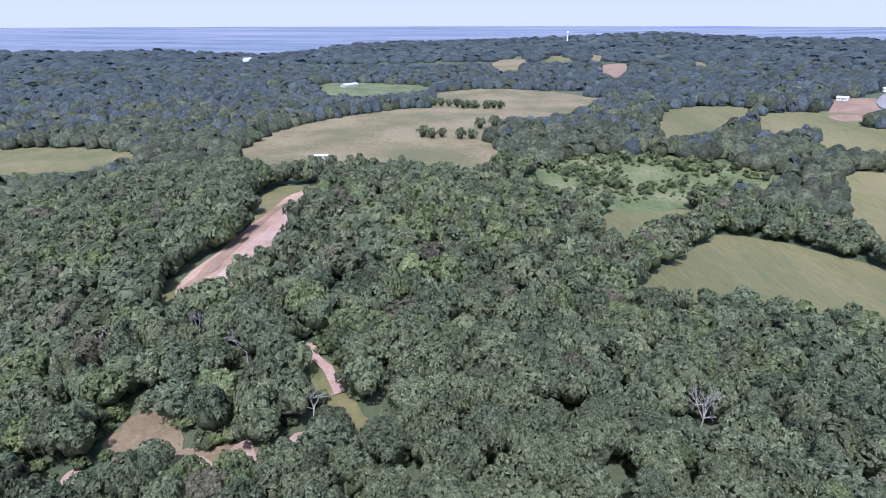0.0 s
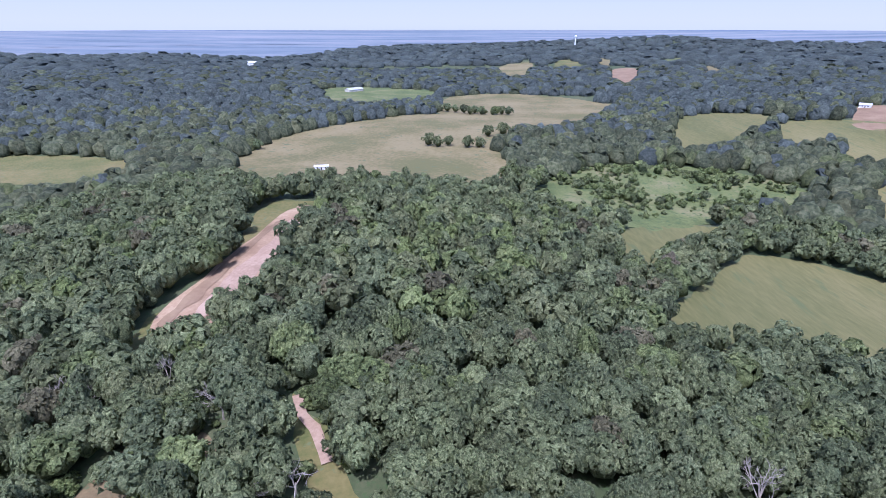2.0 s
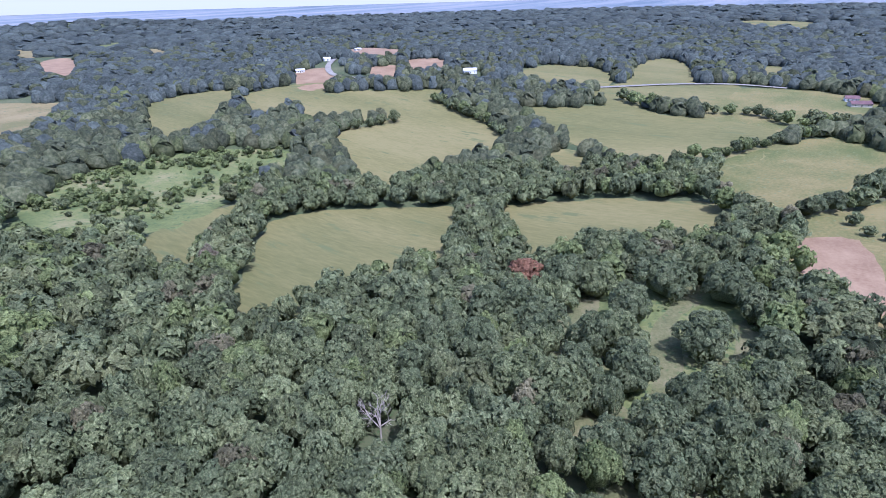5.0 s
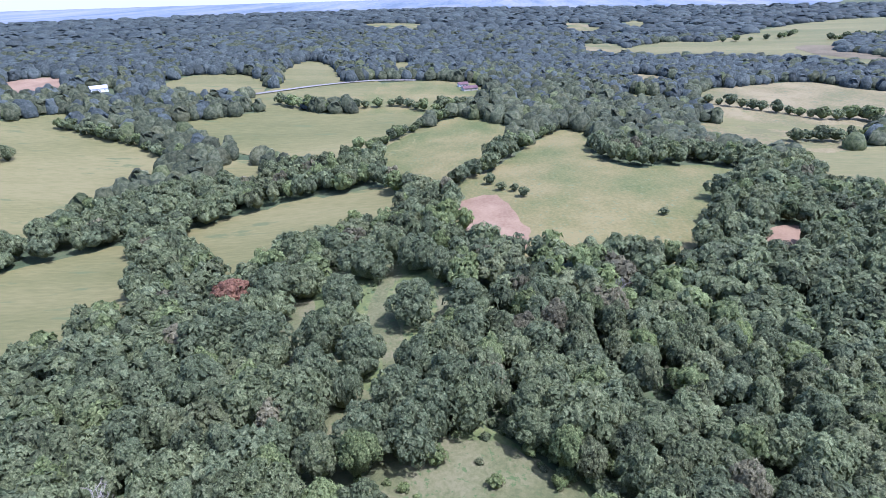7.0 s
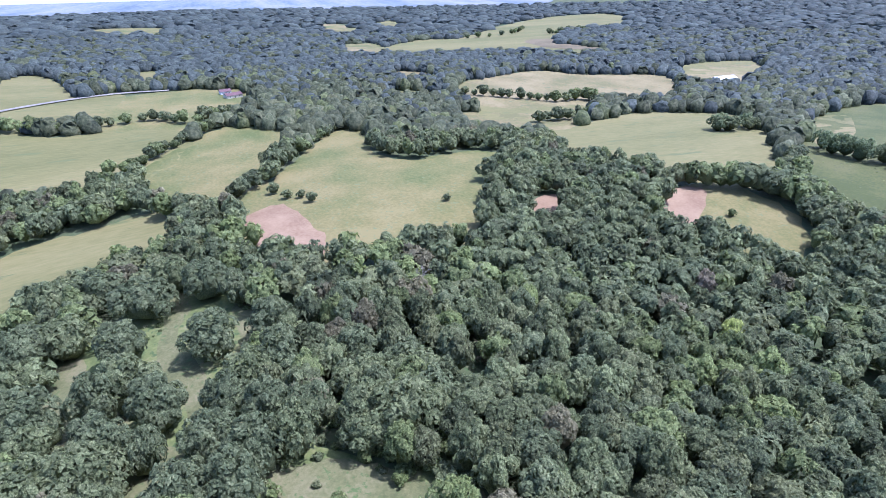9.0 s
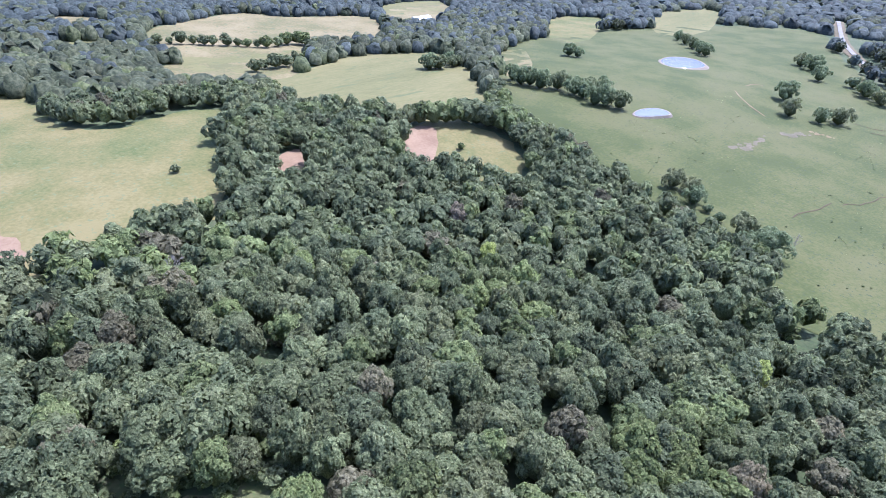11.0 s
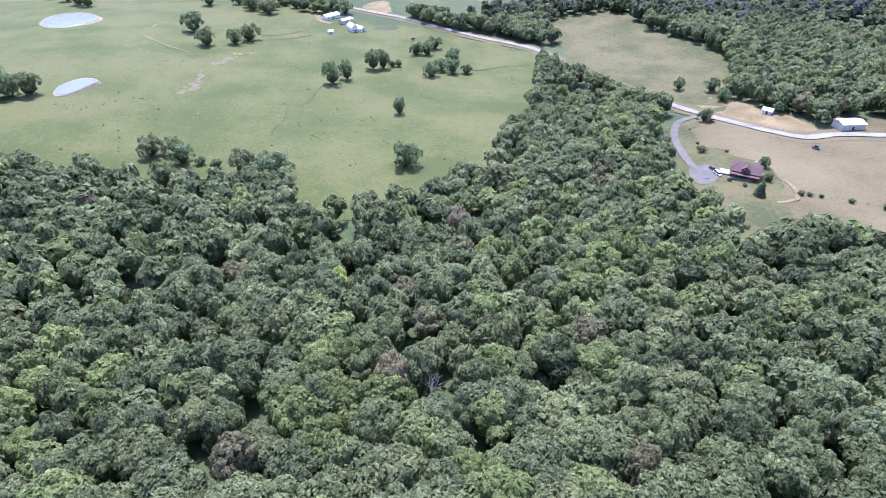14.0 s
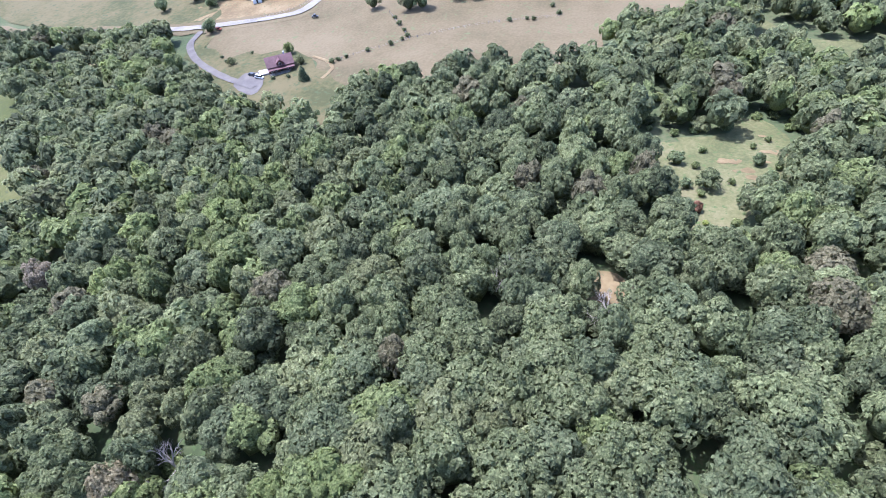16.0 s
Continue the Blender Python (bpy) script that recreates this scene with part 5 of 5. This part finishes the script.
# the red-roofed log house
house, hw = building("house", (-187.4, -162.8), (-196.5, -153.0), 9.0, 3.6, 3.4, LOG_WALL, RED_ROOF, "dark log house with a red-brown metal roof", "house", windows=6)
part("gable", gable_walls(3.6, 3.0, 5.0, 1.5, True), LOG_WALL, house)
dormer = part("gable_roof", gable_roof(3.6, 3.4, 5.0, 1.5, 0.35, True), RED_ROOF, house)
add_window(house, 0.0, 3.6, 1.3, 1.5)
part("porch_floor", new_box((-hw / 2, -2.6, -0.8), (hw / 2, -0.02, 0.35)), GREY_WOOD, house)
part("porch_roof", new_box((-hw / 2 - 0.2, -2.8, 2.75), (hw / 2 + 0.2, -0.05, 2.9)), RED_ROOF, house)
for k in range(6):
    x = -hw / 2 + 0.2 + k * (hw - 0.4) / 5
    part("porch_post", new_box((x - 0.09, -2.5, 0.35), (x + 0.09, -2.32, 2.75)), LOG_WALL, house)
part("deck", new_box((-hw / 2 - 5.0, 1.0, -0.8), (-hw / 2 - 0.05, 6.5, 0.4)), GREY_WOOD, house, "pale wooden side deck")
part("chimney", new_box((hw * 0.22, 5.5, 4.0), (hw * 0.22 + 0.9, 6.4, 7.9)), CONCRETE, house, "pale stone chimney")

# the farm on the pasture
building("farmhouse", (-28.3, -581.1), (-44.1, -591.7), 8, 3.0, 2.4, WHITE_WALL, GREY_ROOF, "white farmhouse with a grey shingle roof", "house", windows=4)
building("machine_shed", (-43.4, -562.8), (-54.5, -569.6), 7, 3.8, 1.2, TAN_WALL, WHITE_METAL, "low machine shed with a white metal roof", "shed", windows=0)
building("barn", (-46.9, -533.2), (-55.3, -535.1), 13, 4.6, 2.8, WHITE_WALL, WHITE_METAL, "white barn with a bright metal roof", "barn", cross=True, windows=2, width=6.5)
building("barn_wing", (-55.5, -533.0), (-64.2, -536.9), 12, 3.0, 1.6, WHITE_WALL, WHITE_METAL, "long white barn wing with a metal roof", "barn", cross=True, windows=0, width=6)
building("hut", (-24.5, -529.6), (-28.9, -529.2), 4, 2.2, 1.0, WHITE_WALL, WHITE_METAL, "small white farm hut on the pasture", "shed", windows=0)
building("open_shed", (-289.1, -189.7), (-302.8, -186.6), 9, 3.6, 1.0, TAN_WALL, WHITE_METAL, "tan roadside shed with a white metal roof", "shed", windows=0)
building("roadside_hut", (-270.6, -231.8), (-273.6, -227.1), 4, 2.4, 1.2, WHITE_WALL, WHITE_METAL, "small white hut above the gravel road", "shed", windows=0)
building("field_hut", (-320.4, -53.4), (-321.9, -51.8), 3, 2.0, 0.8, WHITE_WALL, WHITE_METAL, "small white hut under field trees", "shed", windows=0)
# far buildings
building("long_barn", (-621.9, 1735.9), (-571.1, 1770.3), 25, 8, 4, WHITE_WALL, WHITE_METAL, "long white industrial shed far off in woods", "shed", windows=0)
building("farm_house", (-192.9, 1105.1), (-170.6, 1133.1), 14, 4, 3, TAN_WALL, GREY_ROOF, "tan house on a far green meadow", "house", windows=3)
building("trailer", (-106.3, 441.7), (-95.8, 443.2), 4, 2.8, 0.6, WHITE_WALL, WHITE_METAL, "long white trailer at the meadow edge", "trailer", windows=3)
building("white_hut", (29.9, 562.1), (34.5, 562.8), 5, 2.6, 1.0, WHITE_WALL, WHITE_METAL, "small white hut on the dry meadow", "shed", windows=0)
building("hill_house", (716.2, 68.2), (719.8, 56.2), 8, 3.2, 2.4, WHITE_WALL, RED_ROOF, "white house beside far woods", "house", windows=3)
building("brown_house", (688.1, 60.8), (696.6, 43.9), 10, 3, 2.5, TAN_WALL, RED_ROOF, "brown roofed house beside far woods", "house", windows=3)
building("white_barn", (612.3, -590.7), (613.1, -626.0), 14, 4, 3, WHITE_WALL, WHITE_METAL, "long white barn among tree belts", "barn", windows=0)
building("hilltop_house", (914.1, 1024.1), (930.5, 1022.5), 8, 3, 2.5, TAN_WALL, GREY_ROOF, "house on a bare hilltop", "house", windows=2)
building("bend_house", (515.9, 727.7), (526.3, 719.9), 7, 3, 2, WHITE_WALL, GREY_ROOF, "white house beside a farm track", "house", windows=2)
building("bend_shed", (619.6, 784.9), (630.3, 781.3), 7, 3.4, 1.6, WHITE_WALL, WHITE_METAL, "white shed at the end of a farm track", "shed", windows=0)
building("roadside_house", (634.7, 507.0), (648.7, 494.5), 10, 4, 3, WHITE_WALL, GREY_ROOF, "pale house beside a country road", "house", windows=3)


def cylinder(bm, x, y, z0, z1, r0, r1, sides=32, cap=True):
    bmesh.ops.create_cone(bm, cap_ends=cap, segments=sides, radius1=r0, radius2=r1, depth=z1 - z0, matrix=Matrix.Translation((x, y, (z0 + z1) / 2)))


# the silo
silo = new("silo", None)
bm = bmesh.new()
cylinder(bm, 0, 0, -1, 15.0, 2.3, 2.3, 36)
part("shaft", bm, BLOCK, silo, "dark red-brown block shaft")
bm = bmesh.new()
bmesh.ops.create_uvsphere(bm, u_segments=32, v_segments=12, radius=2.42, matrix=Matrix.Translation((0, 0, 15.0)) @ Matrix.Diagonal((1, 1, 0.62, 1)))
part("dome", bm, CONCRETE, silo, "pale metal dome")
for k in range(12):
    bm = bmesh.new()
    bmesh.ops.create_cone(bm, cap_ends=False, segments=36, radius1=2.34, radius2=2.34, depth=0.12, matrix=Matrix.Translation((0, 0, 0.8 + k * 1.22)))
    part("hoop", bm, STEEL, silo)
bm = bmesh.new()
box(bm, (-0.5, -3.0, -0.5), (0.5, -2.2, 14.6), 0.08)
part("chute", bm, CONCRETE, silo, "pale concrete chute")
sx, sy = (-345.6, -101.4)
silo.matrix_world = pose(sx, sy, float(ground(sx, sy)), 0, 0, 130)
tagged(silo, "tall old dark silo with pale dome in a field", "silo")

# the water tower on the far hill
tower = new("water_tower", None)
bm = bmesh.new()
cylinder(bm, 0, 0, -4, 42, 3.2, 2.6, 20)
part("shaft", bm, WHITE_WALL, tower)
bm = bmesh.new()
bmesh.ops.create_uvsphere(bm, u_segments=20, v_segments=12, radius=5.5, matrix=Matrix.Translation((0, 0, 44)))
part("tank", bm, WHITE_METAL, tower)
tx, ty = (553.2, 2567.5)
tower.matrix_world = pose(tx, ty, float(ground(tx, ty)))
tagged(tower, "slim white water tower on a wooded hilltop", "water tower")


def vehicle(name, x, y, turn, paint, label, long=4.6, cab=(0.15, 0.8), high=1.45):
    """A car: body, glazed cabin and four wheels."""
    root = new(name, None)
    part("body", new_box((-long / 2, -0.9, 0.35), (long / 2, 0.9, 0.95), 0.12), paint, root)
    c0, c1 = -long / 2 + cab[0] * long, -long / 2 + cab[1] * long
    bm = new_box((c0, -0.78, 0.9), (c1, 0.78, high), 0.15)
    part("cabin", bm, GLASS, root)
    part("roof", new_box((c0 + 0.25, -0.7, high - 0.01), (c1 - 0.25, 0.7, high + 0.05), 0.02), paint, root)
    for wx in (-long * 0.32, long * 0.32):
        for wy in (-0.85, 0.85):
            bm = bmesh.new()
            bmesh.ops.create_cone(bm, cap_ends=True, segments=14, radius1=0.34, radius2=0.34, depth=0.24, matrix=Matrix.Translation((wx, wy, 0.34)) @ Matrix.Rotation(radians(90), 4, "X"))
            part("wheel", bm, RUBBER, root)
    root.matrix_world = pose(x, y, float(ground(x, y) + lift(x, y) * 2.3), 0, 0, turn)
    return tagged(root, label, "vehicle")


def turn_between(a, b):
    return math.degrees(math.atan2(b[1] - a[1], b[0] - a[0]))


px, py = (-185.3, -172.5)
heading = turn_between((-186.5, -175.6), (-185.9, -167.2))
vehicle("car", px, py, heading, PAINT_DARK, "dark car parked on the grey drive")
px, py = (-183.4, -166.6)
vehicle("van", px, py, heading, PAINT_WHITE, "white van parked beside the log house", 5.2, (0.1, 0.85), 1.9)
px, py = (-233.4, -232.7)
vehicle("pickup_truck", px, py, heading, PAINT_RED, "brown pickup standing by the road entrance", 5.0, (0.45, 0.8), 1.6)
px, py = (-255.3, -174.9)
vehicle("tractor", px, py, heading + 20, PAINT_DARK, "dark machine standing in the hay field", 4.0, (0.3, 0.7), 1.9)
px, py = (-102.5, -500.5)
vehicle("hay_wagon", px, py, 30, PAINT_DARK, "dark wagon standing on the pasture", 4.0, (0.1, 0.9), 1.6)


def fence(points, label, gap=5.0):
    """Wooden posts with rails between, along a line."""
    root = new("fence", None)
    c = smooth_line(points, gap)
    base = Vector((c[0][0], c[0][1], float(ground(*c[0]))))
    me = None
    for k, (x, y) in enumerate(c):
        z = float(ground(x, y) + lift(x, y) * 1.6)
        if me is None:
            bm = bmesh.new()
            cylinder(bm, 0, 0, -0.6, 1.35, 0.13, 0.11, 8)
            ob = part("post", bm, GREY_WOOD, root)
            me = ob.data
        else:
            ob = new("post", me)
            ob.parent = root
        ob.location = Vector((x, y, z)) - base
    for h in (0.5, 1.1):
        bm = bmesh.new()
        for (ax, ay), (bx, by) in zip(c[:-1], c[1:]):
            a = Vector((ax, ay, float(ground(ax, ay) + lift(ax, ay) * 1.6) + h)) - base
            b = Vector((bx, by, float(ground(bx, by) + lift(bx, by) * 1.6) + h)) - base
            m = Matrix.Translation((a + b) / 2) @ (b - a).to_track_quat("Z", "Y").to_matrix().to_4x4()
            bmesh.ops.create_cone(bm, cap_ends=False, segments=4, radius1=0.03, radius2=0.03, depth=(b - a).length, matrix=m)
        part("wire", bm, STEEL, root)
    root.location = base
    return tagged(root, label, "fence")


fence([(-203.7, -135.5), (-218.9, -121.3), (-234.4, -104.2), (-254.0, -77.7), (-265.5, -54.9), (-275.2, -30.5)], "old wooden post and wire fence across hay", 6)
fence([(-267.0, -129.8), (-252.9, -117.6), (-236.1, -103.3)], "overgrown post and wire fence in the hay field", 6)
fence([(-233.9, -244.2), (-244.0, -221.5), (-263.3, -198.6), (-281.2, -189.6)], "wooden post fence along the gravel road", 6)

# ---- marked trees of the forest ----
for k, ((x, y), h) in enumerate((((73.2, 121.6), 16), ((-34.9, 117.0), 14), ((0.2, -55.5), 15), ((-67.6, -1.1), 15), ((-63.1, 26.5), 14), ((63.4, 68.2), 15), ((185.5, -12.7), 16), ((112.7, 278.5), 14), ((-111.4, 147.1), 15), ((-107, 150), 14), ((-103, 146), 14), ((-81.9, 155.4), 14), ((-62.2, 144.2), 14))):
    branchy("dead_tree", x, y, h, "bare grey dead tree sticking out of the forest", k + 3)
branchy("dead_tree", *(29.0, -249.7), 9, "small bare dead tree at the pasture edge", 40)
for (x, y), leaf, w, label in (((192.5, 146.5), RED_LEAF, 17, "rust-red tree among green forest"), ((125.5, -119.7), YELLOW_LEAF, 9, "yellow-green young tree in the forest"), ((16.9, -112.2), YELLOW_LEAF, 8, "yellow-green young tree in the forest"),
                               ((8.8, -63.3), BROWN_LEAF, 10, "brown withering tree in the forest"), ((75.4, 13.0), LEAF[4], 12, "bright green tree beside a glade"), ((-35.8, -144.4), GREY_LEAF, 10, "grey withering tree in the forest"),
                               ((112.7, 278.5), GREY_LEAF, 10, "grey-purple tree at the field edge"), ((156.6, -136.6), GREY_LEAF, 10, "grey-purple tree in the forest")):
    new_tree("tree", x, y, 16.5 if w < 11 else 19.0, w + 1.5, TOP[(int(w) * 3) % 12], leaf, label, "odd trees")
OAK = [crown(200 + k, 1500, 0.032, 42) for k in range(6)]
for v, f, n in OAK:
    v[:, 2] = 1 - (1 - v[:, 2]) * 1.15
for x, y, w in OAKS:
    new_tree("tree", x, y, lone_rng.uniform(17.5, 20.0) + 0.12 * (w - 15), w * 1.08, OAK[lone_rng.integers(6)], LEAF[lone_rng.integers(2)], "broad old oak standing apart on sunny grass", "savanna oaks")
bush([(93.5, 35.8), (100.2, 51.1), (94.9, 20.2)], 4.5, LEAF[4], "bright green bush at the edge of the savanna", "glade bushes")

SAVANNA = rounded([(146, 104), (178, 113), (199, 124), (216, 113), (222, 93), (248, 90), (249, 71), (222, 52), (191, 51), (159, 53), (123, 44), (112, 34), (99, 20), (95, 8), (85, 9), (87, 64), (101, 64), (118, 73), (125, 88)])
x, y = rng.uniform(SAVANNA[:, 0].min(), SAVANNA[:, 0].max(), 500), rng.uniform(SAVANNA[:, 1].min(), SAVANNA[:, 1].max(), 500)
ok = inside(SAVANNA, x, y) & (np.sin(x * 0.13) + np.sin(y * 0.17 + x * 0.05) + rng.uniform(-1, 1, 500) > 0.4)
x, y = x[ok], y[ok]
size = rng.uniform(0.7, 2.6, len(x))
tagged(woods("savanna_shrubs", x, y, size * 1.5, size, MID, rng.choice([2, 4, 4, 3], len(x)), LEAF, -0.3), "low bright green shrubs and weeds on savanna grass", "shrubs", kind="stuff")

# ---- scrub ----
v = rounded(SCRUB_EDGE)
x, y = rng.uniform(v[:, 0].min(), v[:, 0].max(), 1500), rng.uniform(v[:, 1].min(), v[:, 1].max(), 1500)
ok = inside(v, x, y) & (np.sin(x * 0.06) + np.sin(y * 0.08 + x * 0.03) + rng.uniform(-1.2, 1.2, 1500) > -0.1)
x, y = x[ok], y[ok]
size = rng.uniform(1.2, 5.0, len(x)) + 5 * (rng.uniform(0, 1, len(x)) < 0.1)
tagged(woods("scrub_bushes", x, y, size * 1.25, size, SMALL, rng.choice([0, 2, 2, 4, 4], len(x)), LEAF, -0.5), "scattered green bushes and saplings on scrubby meadow", "bushes", kind="stuff")

# ---- weeds on the pasture ----
v = rounded([(409, -522), (414, -657), (372, -808), (293, -988), (148, -1068), (109, -865), (66, -755), (20, -654), (-27, -640), (-75, -601), (-116, -551), (-153, -498), (-177, -464), (-204, -426), (-173, -372), (-129, -274), (-110, -262), (-84, -234), (-75, -207), (-52, -197), (-36, -177), (-14, -187), (14, -169), (27, -182), (35, -223), (59, -217), (95, -234), (118, -246), (159, -261), (195, -275), (239, -283)])
x, y = rng.uniform(v[:, 0].min(), v[:, 0].max(), 5200), rng.uniform(v[:, 1].min(), v[:, 1].max(), 5200)
ok = inside(v, x, y) & (np.hypot(x, y) < 520) & (np.sin(x * 0.05 + 2) + np.sin(y * 0.04 + x * 0.02) + rng.uniform(-1.5, 1.5, 5200) > 0.2)
x, y = x[ok], y[ok]
size = rng.uniform(0.25, 0.75, len(x))
tagged(woods("pasture_weeds", x, y, size * 2.0, size, LOW, rng.choice([0, 2, 3, 3], len(x)), LEAF, 0.25), "scattered clumps of weeds on the grazed pasture", "weeds", kind="stuff")
